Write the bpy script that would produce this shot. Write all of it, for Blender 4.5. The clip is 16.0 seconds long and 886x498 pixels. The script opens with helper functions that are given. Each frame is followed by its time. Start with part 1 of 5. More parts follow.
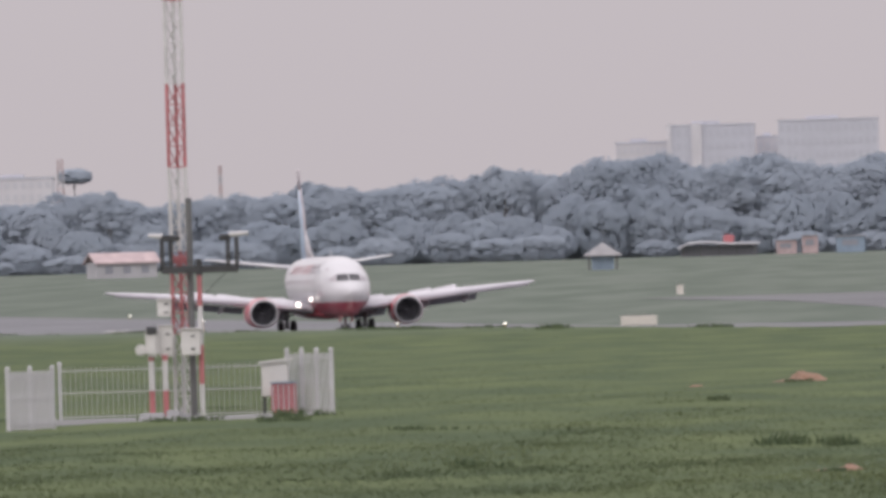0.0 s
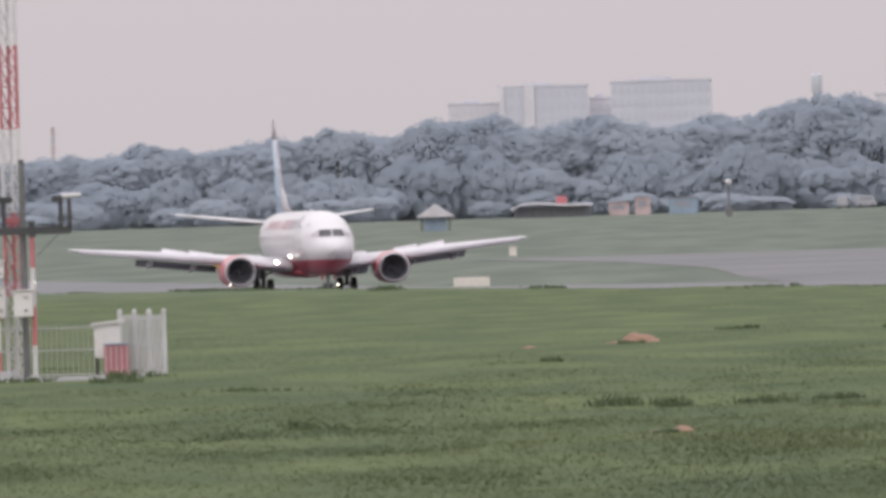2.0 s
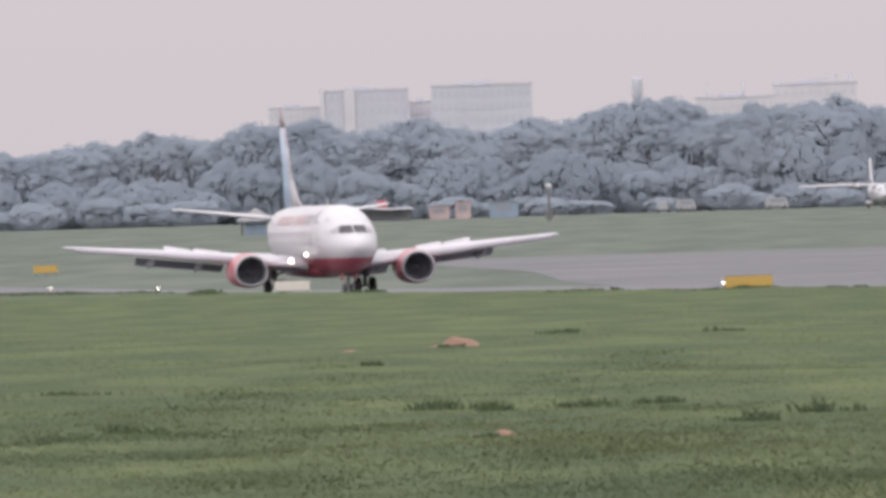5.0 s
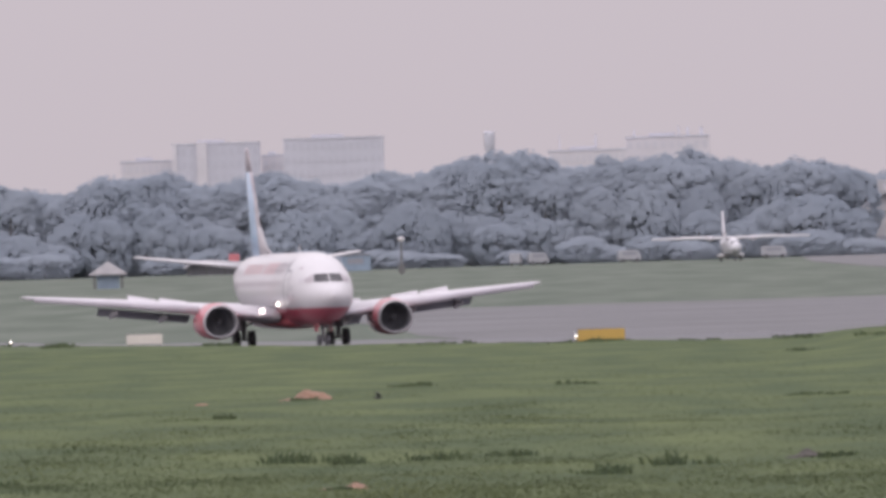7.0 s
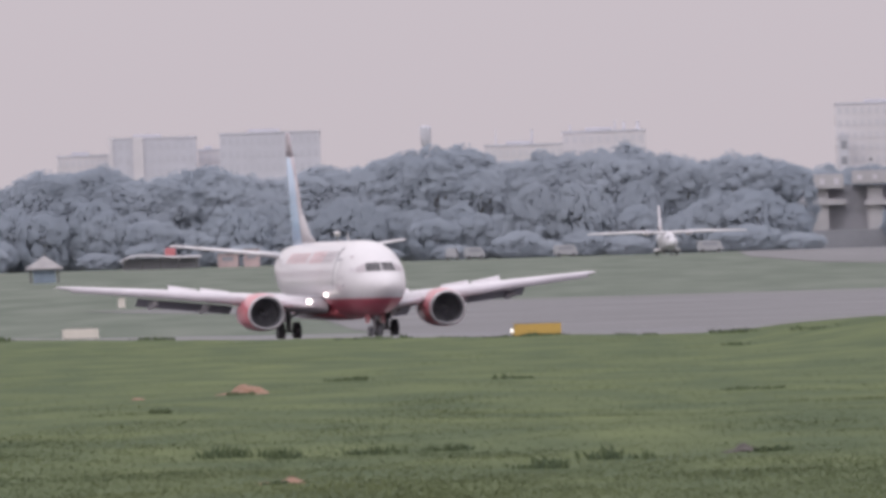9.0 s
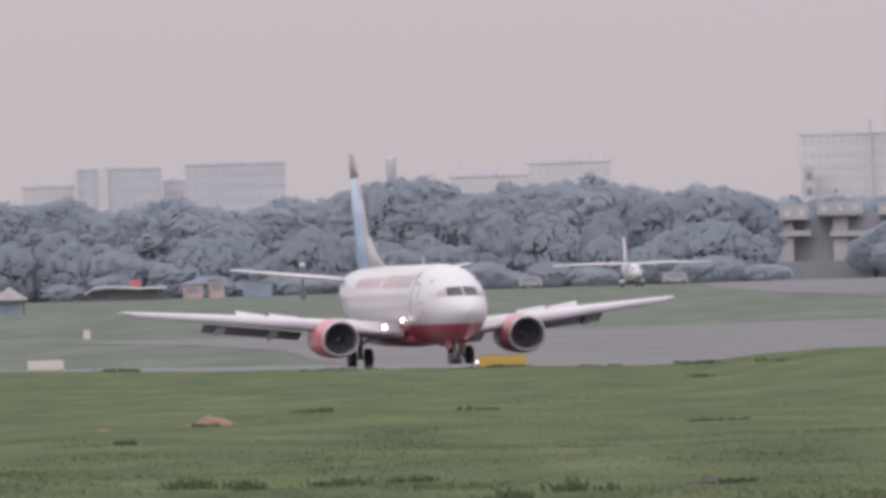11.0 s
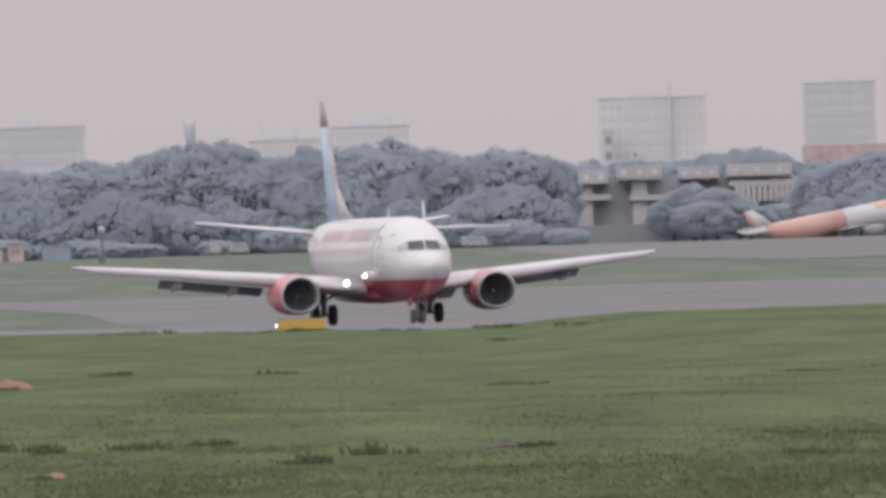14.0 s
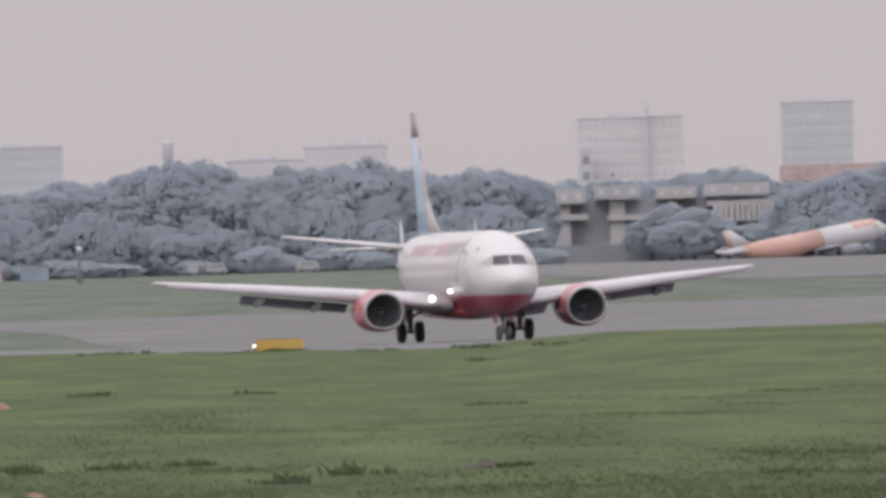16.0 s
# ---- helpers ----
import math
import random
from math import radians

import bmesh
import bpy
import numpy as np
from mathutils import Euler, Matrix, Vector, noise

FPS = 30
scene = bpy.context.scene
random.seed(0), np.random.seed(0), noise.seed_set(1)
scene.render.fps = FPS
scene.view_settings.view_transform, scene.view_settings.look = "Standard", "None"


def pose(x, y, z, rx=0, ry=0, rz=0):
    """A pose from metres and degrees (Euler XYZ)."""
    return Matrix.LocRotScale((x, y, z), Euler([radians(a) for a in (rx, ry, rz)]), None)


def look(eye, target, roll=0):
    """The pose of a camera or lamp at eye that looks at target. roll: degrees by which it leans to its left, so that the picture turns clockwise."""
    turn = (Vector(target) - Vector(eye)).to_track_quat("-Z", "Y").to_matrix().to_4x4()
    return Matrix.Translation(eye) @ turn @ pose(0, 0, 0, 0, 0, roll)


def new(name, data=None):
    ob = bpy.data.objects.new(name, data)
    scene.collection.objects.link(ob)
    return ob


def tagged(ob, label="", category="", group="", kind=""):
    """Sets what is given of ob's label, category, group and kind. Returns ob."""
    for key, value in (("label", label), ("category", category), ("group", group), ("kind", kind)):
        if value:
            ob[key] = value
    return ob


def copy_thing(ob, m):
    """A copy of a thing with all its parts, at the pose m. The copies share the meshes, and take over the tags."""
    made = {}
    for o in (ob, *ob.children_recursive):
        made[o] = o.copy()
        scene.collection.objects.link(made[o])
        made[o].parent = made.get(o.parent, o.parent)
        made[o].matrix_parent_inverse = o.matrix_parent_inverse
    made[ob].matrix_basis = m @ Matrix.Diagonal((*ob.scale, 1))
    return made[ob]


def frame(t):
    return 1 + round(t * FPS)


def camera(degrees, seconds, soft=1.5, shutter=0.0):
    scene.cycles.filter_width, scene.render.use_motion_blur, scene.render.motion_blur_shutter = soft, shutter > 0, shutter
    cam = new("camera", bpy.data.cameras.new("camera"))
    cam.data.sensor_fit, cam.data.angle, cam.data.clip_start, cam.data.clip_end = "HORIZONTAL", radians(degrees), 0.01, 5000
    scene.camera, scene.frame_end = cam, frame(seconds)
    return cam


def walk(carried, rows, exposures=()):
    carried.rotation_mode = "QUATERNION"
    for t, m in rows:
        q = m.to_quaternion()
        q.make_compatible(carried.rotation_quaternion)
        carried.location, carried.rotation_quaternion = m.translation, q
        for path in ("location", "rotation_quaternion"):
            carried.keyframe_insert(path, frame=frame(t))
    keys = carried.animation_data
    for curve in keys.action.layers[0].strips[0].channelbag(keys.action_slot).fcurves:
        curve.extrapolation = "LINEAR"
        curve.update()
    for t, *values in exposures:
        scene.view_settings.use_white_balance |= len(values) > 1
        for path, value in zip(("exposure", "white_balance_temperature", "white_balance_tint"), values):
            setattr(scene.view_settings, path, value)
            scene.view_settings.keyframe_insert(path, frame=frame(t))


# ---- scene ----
EYE = (0.0, 0.0, 1.85)
cam = camera(2.5663, 16.0, soft=3.9)
# seconds, bearing to the right, elevation, lean; in degrees
CAMERA = [
    (0.0, -1.7977, 0.1355, -1.68),
    (0.5, -1.6906, 0.0841, -1.68),
    (1.0, -1.4490, 0.0321, -1.70),
    (1.5, -1.4088, -0.0144, -1.66),
    (2.0, -1.3167, 0.0097, -1.70),
    (2.5, -1.3081, 0.0204, -1.72),
    (3.0, -1.1624, 0.0104, -1.73),
    (3.5, -0.9360, 0.0522, -1.70),
    (3.7, -0.9331, 0.0278, -1.70),
    (5.8, -0.5615, -0.0164, -1.70),
    (6.0, -0.4901, -0.0259, -1.71),
    (6.5, -0.4204, 0.0809, -1.71),
    (7.0, -0.3641, 0.1477, -1.73),
    (7.5, -0.2085, 0.1796, -1.70),
    (7.6, -0.1457, 0.1719, -1.70),
    (7.7, 0.0802, 0.0295, -1.70),
    (8.0, 0.0735, -0.1028, -1.71),
    (8.5, 0.0000, -0.0065, -1.69),
    (9.0, -0.1798, 0.1264, -1.71),
    (9.2, -0.1097, 0.1588, -1.70),
    (11.3, -0.0606, 0.2144, -1.70),
    (11.5, 0.1150, 0.1540, -1.72),
    (12.0, 0.3780, 0.0494, -1.69),
    (12.5, 0.4286, 0.1188, -1.69),
    (13.0, 0.4670, 0.1104, -1.68),
    (13.5, 0.5226, 0.1577, -1.67),
    (14.0, 0.5023, 0.0929, -1.68),
    (14.5, 0.5268, 0.1555, -1.71),
    (15.0, 0.5277, 0.1468, -1.72),
    (15.5, 0.5632, 0.1509, -1.72),
    (16.0, 0.5685, 0.1490, -1.73),
]


def aim(bearing, up):
    b, e = radians(bearing), radians(up)
    return (1000 * math.sin(b), 1000 * math.cos(b), EYE[2] + 1000 * math.tan(e))


# seconds, stops: the clip's camera brightens when it tips down to the grass
EXPOSURES = [(t, stops, kelvin, tint) for t, stops, kelvin, tint in (
    (0.0, -0.05, 6250, 11), (0.5, -0.05, 6250, 11), (1.0, 0.0, 6270, 10.5), (1.5, 0.13, 6270, 10), (2.0, 0.13, 6270, 9.5), (2.5, 0.13, 6270, 9.5), (3.0, 0.15, 6270, 9.5), (3.5, 0.08, 6260, 9.5),
    (6.0, 0.27, 6260, 11), (6.5, 0.13, 6230, 14), (7.0, 0.02, 6200, 16), (7.5, -0.04, 6200, 15.5), (8.0, 0.30, 6250, 12.5), (8.5, 0.30, 6250, 12.5), (9.0, 0.02, 6200, 14.5),
    (11.5, -0.04, 6260, 11.5), (12.0, 0.03, 6280, 10), (12.5, 0.0, 6300, 9.5), (14.0, -0.05, 6320, 9.5), (16.0, -0.05, 6320, 9.5))]
walk(cam, [(t, look(EYE, aim(b, e), r)) for t, b, e, r in CAMERA], EXPOSURES)

# ---- light: hazy overcast afternoon ----
world = bpy.data.worlds.new("overcast_sky")
scene.world = world
world.use_nodes = True
wn, wl = world.node_tree.nodes, world.node_tree.links
wbg = wn["Background"]
sky = wn.new("ShaderNodeTexSky")
sky.sky_type, sky.sun_disc = "NISHITA", False
sky.sun_elevation, sky.sun_rotation = radians(29.5), radians(204)
sky.air_density, sky.dust_density = 2.0, 6.0
sky_part = wn.new("ShaderNodeMix")
sky_part.data_type = "RGBA"
wcoord = wn.new("ShaderNodeTexCoord")
wsep = wn.new("ShaderNodeSeparateXYZ")
wramp = wn.new("ShaderNodeValToRGB")
wl.new(wcoord.outputs["Generated"], wsep.inputs[0])
wl.new(wsep.outputs["Z"], wramp.inputs[0])
wramp.color_ramp.elements[0].position = 0.0
wramp.color_ramp.elements[0].color = (0.600, 0.534, 0.540, 1)
wramp.color_ramp.elements[1].position = 0.7
wramp.color_ramp.elements[1].color = (1.75, 1.66, 1.66, 1)
scaled = wn.new("ShaderNodeVectorMath")
scaled.operation = "SCALE"
scaled.inputs["Scale"].default_value = 0.10
wl.new(sky.outputs[0], scaled.inputs[0])
sky_part.inputs["Factor"].default_value = 0.92
wl.new(scaled.outputs[0], sky_part.inputs["A"])
wl.new(wramp.outputs[0], sky_part.inputs["B"])
wl.new(sky_part.outputs["Result"], wbg.inputs["Color"])
wbg.inputs["Strength"].default_value = 1.0
sun = new("sun", bpy.data.lights.new("sun", "SUN"))
sun.data.energy, sun.data.angle, sun.data.color = 0.6, radians(50), (1.0, 0.965, 0.94)
sun.matrix_world = look((-45, -100, 62), (0, 0, 0))

# ---- materials ----


def mat(name, base, rough=0.6, vary=0.15, scale=1.0, bump=0.0, metal=0.0, coat=0.0, space="Object", second=None):
    """A surface with two scales of colour variation and fine relief. scale: features in a metre."""
    m = bpy.data.materials.new(name)
    m.use_nodes = True
    n, l = m.node_tree.nodes, m.node_tree.links
    b = n["Principled BSDF"]
    tc = n.new("ShaderNodeTexCoord")
    src = tc.outputs["Object"]
    if space == "World":
        src = n.new("ShaderNodeNewGeometry").outputs["Position"]
    big, fine = n.new("ShaderNodeTexNoise"), n.new("ShaderNodeTexNoise")
    big.inputs["Scale"].default_value, fine.inputs["Scale"].default_value = scale, scale * 7.3
    big.inputs["Detail"].default_value, fine.inputs["Detail"].default_value = 4, 3
    l.new(src, big.inputs["Vector"])
    l.new(src, fine.inputs["Vector"])
    add = n.new("ShaderNodeMath")
    add.operation = "MULTIPLY_ADD"
    l.new(fine.outputs[0], add.inputs[0])
    add.inputs[1].default_value = 0.5
    l.new(big.outputs[0], add.inputs[2])
    ramp = n.new("ShaderNodeValToRGB")
    lo = [c * (1 - vary) for c in base]
    hi = [min(1, c * (1 + vary)) for c in (second or base)]
    ramp.color_ramp.elements[0].position, ramp.color_ramp.elements[1].position = 0.5, 1.0
    ramp.color_ramp.elements[0].color, ramp.color_ramp.elements[1].color = (*lo, 1), (*hi, 1)
    l.new(add.outputs[0], ramp.inputs[0])
    l.new(ramp.outputs[0], b.inputs["Base Color"])
    b.inputs["Roughness"].default_value, b.inputs["Metallic"].default_value = rough, metal
    b.inputs["Coat Weight"].default_value = coat
    if bump:
        bp = n.new("ShaderNodeBump")
        bp.inputs["Strength"].default_value, bp.inputs["Distance"].default_value = bump, 0.05 / scale
        l.new(fine.outputs[0], bp.inputs["Height"])
        l.new(bp.outputs[0], b.inputs["Normal"])
    return m


def glow(name, colour, strength):
    m = bpy.data.materials.new(name)
    m.use_nodes = True
    b = m.node_tree.nodes["Principled BSDF"]
    b.inputs["Base Color"].default_value = (0.8, 0.8, 0.8, 1)
    b.inputs["Emission Color"].default_value = (*colour, 1)
    b.inputs["Emission Strength"].default_value = strength
    return m


def two_tone(name, upper, lower, level, soft=0.03, tilt=0.0, rough=0.3):
    """Aircraft paint: lower colour beneath a line at that height, upper colour above."""
    m = mat(name, upper, rough, 0.05, 0.6, coat=0.3)
    n, l = m.node_tree.nodes, m.node_tree.links
    b = n["Principled BSDF"]
    was = b.inputs["Base Color"].links[0].from_socket
    tc, sep = n.new("ShaderNodeTexCoord"), n.new("ShaderNodeSeparateXYZ")
    l.new(tc.outputs["Object"], sep.inputs[0])
    lean = n.new("ShaderNodeMath")
    lean.operation = "MULTIPLY_ADD"
    l.new(sep.outputs["Y"], lean.inputs[0])
    lean.inputs[1].default_value = tilt
    l.new(sep.outputs["Z"], lean.inputs[2])
    r = n.new("ShaderNodeMapRange")
    l.new(lean.outputs[0], r.inputs["Value"])
    r.inputs["From Min"].default_value, r.inputs["From Max"].default_value = level - soft, level + soft
    mx = n.new("ShaderNodeMix")
    mx.data_type = "RGBA"
    l.new(r.outputs[0], mx.inputs["Factor"])
    mx.inputs["A"].default_value = (*lower, 1)
    l.new(was, mx.inputs["B"])
    l.new(mx.outputs["Result"], b.inputs["Base Color"])
    return m


def leafy(name, dark, light, scale, rough=0.8, through_light=0.25, haze_sheen=0.0, along=1.0, each=0.35, gloss=0.2):
    """Foliage: each leaf or blade its own shade, and broad patches over the place."""
    m = bpy.data.materials.new(name)
    m.use_nodes = True
    n, l = m.node_tree.nodes, m.node_tree.links
    b = n["Principled BSDF"]
    g = n.new("ShaderNodeNewGeometry")
    patch = n.new("ShaderNodeTexNoise")
    patch.inputs["Scale"].default_value, patch.inputs["Detail"].default_value = scale, 5
    spread = n.new("ShaderNodeVectorMath")
    spread.operation = "MULTIPLY"
    spread.inputs[1].default_value = (1.0, along, 1.0)
    l.new(g.outputs["Position"], spread.inputs[0])
    l.new(spread.outputs[0], patch.inputs["Vector"])
    k = n.new("ShaderNodeMath")
    k.operation = "MULTIPLY_ADD"
    l.new(g.outputs["Random Per Island"], k.inputs[0])
    k.inputs[1].default_value = each
    l.new(patch.outputs[0], k.inputs[2])
    ramp = n.new("ShaderNodeValToRGB")
    ramp.color_ramp.elements[0].position, ramp.color_ramp.elements[1].position = 0.40, 0.78
    ramp.color_ramp.elements[0].color, ramp.color_ramp.elements[1].color = (*dark, 1), (*light, 1)
    l.new(k.outputs[0], ramp.inputs[0])
    l.new(ramp.outputs[0], b.inputs["Base Color"])
    b.inputs["Roughness"].default_value = rough
    b.inputs["Specular IOR Level"].default_value = gloss
    # this sheen brightens the far leaves to imitate haze
    b.inputs["Sheen Weight"].default_value = haze_sheen
    b.inputs["Sheen Roughness"].default_value = 0.6
    t = n.new("ShaderNodeBsdfTranslucent")
    l.new(ramp.outputs[0], t.inputs["Color"])
    mix = n.new("ShaderNodeMixShader")
    mix.inputs[0].default_value = through_light
    l.new(b.outputs[0], mix.inputs[1])
    l.new(t.outputs[0], mix.inputs[2])
    l.new(mix.outputs[0], n["Material Output"].inputs["Surface"])
    return m


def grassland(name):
    """The turf itself: green uneven field, haze put into its colour beyond the runway."""
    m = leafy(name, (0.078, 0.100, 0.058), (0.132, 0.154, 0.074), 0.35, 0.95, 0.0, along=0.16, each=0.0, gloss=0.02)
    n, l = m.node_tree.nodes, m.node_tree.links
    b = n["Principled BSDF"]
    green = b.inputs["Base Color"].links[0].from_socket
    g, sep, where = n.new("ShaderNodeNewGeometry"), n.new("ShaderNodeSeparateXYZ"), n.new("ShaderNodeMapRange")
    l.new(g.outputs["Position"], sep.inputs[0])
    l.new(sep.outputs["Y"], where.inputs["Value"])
    # the paler haze colour comes in with distance
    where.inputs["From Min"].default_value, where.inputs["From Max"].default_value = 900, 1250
    patch, far_haze = n.new("ShaderNodeTexNoise"), n.new("ShaderNodeValToRGB")
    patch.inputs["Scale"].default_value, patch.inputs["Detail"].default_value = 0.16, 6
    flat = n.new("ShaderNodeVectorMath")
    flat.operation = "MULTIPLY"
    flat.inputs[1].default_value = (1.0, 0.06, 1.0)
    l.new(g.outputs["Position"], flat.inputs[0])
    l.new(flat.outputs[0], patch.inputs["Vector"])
    l.new(patch.outputs[0], far_haze.inputs[0])
    far_haze.color_ramp.elements[0].position, far_haze.color_ramp.elements[1].position = 0.35, 0.68
    far_haze.color_ramp.elements[0].color, far_haze.color_ramp.elements[1].color = (0.110, 0.129, 0.107, 1), (0.150, 0.166, 0.143, 1)
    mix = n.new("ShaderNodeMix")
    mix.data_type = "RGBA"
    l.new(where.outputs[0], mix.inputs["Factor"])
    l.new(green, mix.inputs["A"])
    l.new(far_haze.outputs[0], mix.inputs["B"])
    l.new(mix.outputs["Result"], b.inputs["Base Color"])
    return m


GRASS_DARK, GRASS_LIGHT = (0.092, 0.117, 0.066), (0.148, 0.172, 0.080)
m_blade = leafy("grass_blades", GRASS_DARK, GRASS_LIGHT, 0.22, along=0.16, each=0.06, through_light=0.12, gloss=0.03)
m_weed = leafy("weed_leaves", (0.066, 0.092, 0.054), (0.098, 0.125, 0.066), 1.5, through_light=0.25)
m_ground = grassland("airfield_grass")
m_dirt = mat("red_earth", (0.210, 0.128, 0.090), 0.95, 0.3, 3.0, 0.8)
m_soil = mat("dark_soil", (0.062, 0.055, 0.050), 0.95, 0.3, 4.0, 0.8)
m_runway = mat("runway_asphalt", (0.106, 0.104, 0.115), 0.85, 0.15, 0.08, 0.2, space="World", second=(0.140, 0.137, 0.148))
m_taxi = mat("taxiway_concrete", (0.097, 0.095, 0.102), 0.85, 0.18, 0.05, 0.2, space="World", second=(0.128, 0.125, 0.133))
# pale blue-grey, not leaf green: distance haze is put into the colour
m_leaf = leafy("hazed_tree_leaves", (0.246, 0.283, 0.342), (0.274, 0.308, 0.364), 0.05, through_light=0.15, haze_sheen=0.4, each=0.25, gloss=0.03)
m_bark = mat("tree_bark", (0.14, 0.135, 0.14), 0.9, 0.3, 2.0, 0.6)
m_white = mat("white_aircraft_paint", (0.57, 0.555, 0.575), 0.28, 0.05, 0.5, coat=0.3)
m_body = two_tone("white_and_red_fuselage_paint", (0.535, 0.515, 0.54), (0.37, 0.050, 0.085), 2.14)
m_red = mat("red_nacelle_paint", (0.45, 0.12, 0.145), 0.3, 0.1, 0.8, coat=0.3)
m_lip = mat("bare_metal_lip", (0.42, 0.41, 0.43), 0.5, 0.1, 1.5, metal=0.6)
# Inlet, fan, wing underside and tyre darks are lifted: haze put into the colours.
m_dark = mat("hazed_dark_inlet", (0.145, 0.147, 0.168), 0.6, 0.2, 2.0)
m_blade_fan = mat("fan_metal", (0.21, 0.21, 0.235), 0.45, 0.2, 2.0, metal=0.5)
m_slat = mat("pale_slat_paint", (0.46, 0.43, 0.475), 0.45, 0.08, 0.8)
m_grey = mat("wing_grey_paint", (0.51, 0.485, 0.52), 0.4, 0.1, 0.8)
m_under = mat("wing_underside_grey", (0.21, 0.205, 0.245), 0.5, 0.12, 0.8)
m_tyre = mat("hazed_tyre_rubber", (0.098, 0.099, 0.112), 0.8, 0.2, 4.0)
m_hub = mat("wheel_hub_metal", (0.35, 0.35, 0.36), 0.4, 0.1, 4.0, metal=0.7)
m_strut = mat("gear_strut_paint", (0.30, 0.30, 0.32), 0.4, 0.1, 3.0)
m_glass = mat("cockpit_glass", (0.04, 0.036, 0.044), 0.45, 0.2, 1.0)
m_dorsal = mat("grey_dorsal_paint", (0.40, 0.37, 0.395), 0.4, 0.08, 0.8)
m_blue = mat("pale_blue_fin_paint", (0.34, 0.47, 0.64), 0.3, 0.08, 0.6, coat=0.2)
m_maroon = mat("dark_fin_tip_paint", (0.40, 0.345, 0.38), 0.35, 0.1, 0.8)
m_text = mat("faded_pink_lettering", (0.50, 0.33, 0.35), 0.4, 0.08, 0.8)
m_text2 = mat("faded_grey_lettering", (0.38, 0.34, 0.37), 0.4, 0.08, 0.8)
m_lamp = glow("landing_light", (1.0, 0.86, 0.74), 6.0)
m_edge = glow("runway_edge_light", (1.0, 0.92, 0.80), 4.0)
m_orange = mat("orange_aircraft_paint", (0.50, 0.305, 0.262), 0.35, 0.06, 0.3)
m_concrete = mat("pale_concrete", (0.405, 0.395, 0.42), 0.85, 0.12, 0.1, 0.1)
# Distance haze is put into these facade and pane colours: pale, low contrast.
m_facade = mat("hazed_pale_facade", (0.57, 0.55, 0.585), 0.85, 0.08, 0.05)
m_facade_b = mat("hazed_bluish_facade", (0.50, 0.50, 0.56), 0.8, 0.08, 0.05)
m_pane = mat("hazed_pale_pane", (0.515, 0.505, 0.548), 0.4, 0.1, 0.2)
m_pane_b = mat("hazed_bluish_pane", (0.462, 0.462, 0.52), 0.4, 0.1, 0.2)
m_shade_pane = mat("dark_window_pane", (0.25, 0.255, 0.29), 0.35, 0.1, 0.2)
m_mast_red = mat("mast_red_paint", (0.42, 0.14, 0.155), 0.5, 0.2, 3.0)
m_mast_white = mat("mast_white_paint", (0.56, 0.54, 0.55), 0.5, 0.12, 3.0)
m_fence = mat("white_fence_paint", (0.50, 0.49, 0.515), 0.5, 0.12, 2.0)
m_box = mat("white_enclosure_paint", (0.60, 0.58, 0.575), 0.45, 0.08, 2.0)
m_black = mat("dark_sensor_paint", (0.045, 0.045, 0.05), 0.5, 0.2, 3.0)
m_pole = mat("grey_steel_pole", (0.15, 0.15, 0.155), 0.5, 0.15, 2.0, metal=0.3)
m_yellow = mat("yellow_sign_face", (0.46, 0.30, 0.075), 0.5, 0.08, 1.0)
m_signwhite = mat("white_sign_face", (0.60, 0.56, 0.52), 0.5, 0.08, 1.0)
m_thatch = mat("grey_roof_sheet", (0.27, 0.26, 0.27), 0.8, 0.15, 1.0)
m_tile = mat("red_tiled_roof", (0.42, 0.325, 0.33), 0.8, 0.2, 0.5)
m_dull_white = mat("dull_white_aircraft_paint", (0.50, 0.495, 0.525), 0.4, 0.06, 0.3)
m_van = mat("pale_grey_vehicle_paint", (0.33, 0.335, 0.365), 0.5, 0.1, 1.0)
m_bluecloth = mat("blue_tarpaulin", (0.22, 0.28, 0.36), 0.6, 0.15, 1.0)

# ---- mesh helpers ----


def part(name, bm, material, parent=None, label="", smooth=False):
    me = bpy.data.meshes.new(name)
    bmesh.ops.recalc_face_normals(bm, faces=bm.faces)
    bm.to_mesh(me)
    bm.free()
    for mm in material if isinstance(material, (list, tuple)) else [material]:
        me.materials.append(mm)
    if smooth:
        me.shade_smooth()
    ob = new(name, me)
    ob.parent = parent
    if label:
        tagged(ob, label)
    return ob


def thing(name, m, label, category, group="", kind=""):
    ob = new(name)
    ob.matrix_world = m
    return tagged(ob, label, category, group, kind)


def box(bm, x0, x1, y0, y1, z0, z1, bevel=0.0):
    r = bmesh.ops.create_cube(bm, size=1.0)
    for v in r["verts"]:
        v.co = Vector(((x0 + x1) / 2 + v.co.x * (x1 - x0), (y0 + y1) / 2 + v.co.y * (y1 - y0), (z0 + z1) / 2 + v.co.z * (z1 - z0)))
    if bevel:
        es = list({e for v in r["verts"] for e in v.link_edges})
        bmesh.ops.bevel(bm, geom=es, offset=bevel, segments=2, affect="EDGES")
    return bm


def boxed(*a, bevel=0.0):
    return box(bmesh.new(), *a, bevel=bevel)


def rod(bm, a, b, r0, r1=None, n=8):
    """A round bar from a to b."""
    a, b = Vector(a), Vector(b)
    r1 = r0 if r1 is None else r1
    turn = (b - a).to_track_quat("Z", "Y")
    rings = [[bm.verts.new(p + turn @ Vector((r * math.cos(2 * math.pi * i / n), r * math.sin(2 * math.pi * i / n), 0))) for i in range(n)] for p, r in ((a, r0), (b, r1))]
    for i in range(n):
        bm.faces.new((rings[0][i], rings[0][(i + 1) % n], rings[1][(i + 1) % n], rings[1][i]))
    bm.faces.new(rings[0][::-1])
    bm.faces.new(rings[1])
    return bm


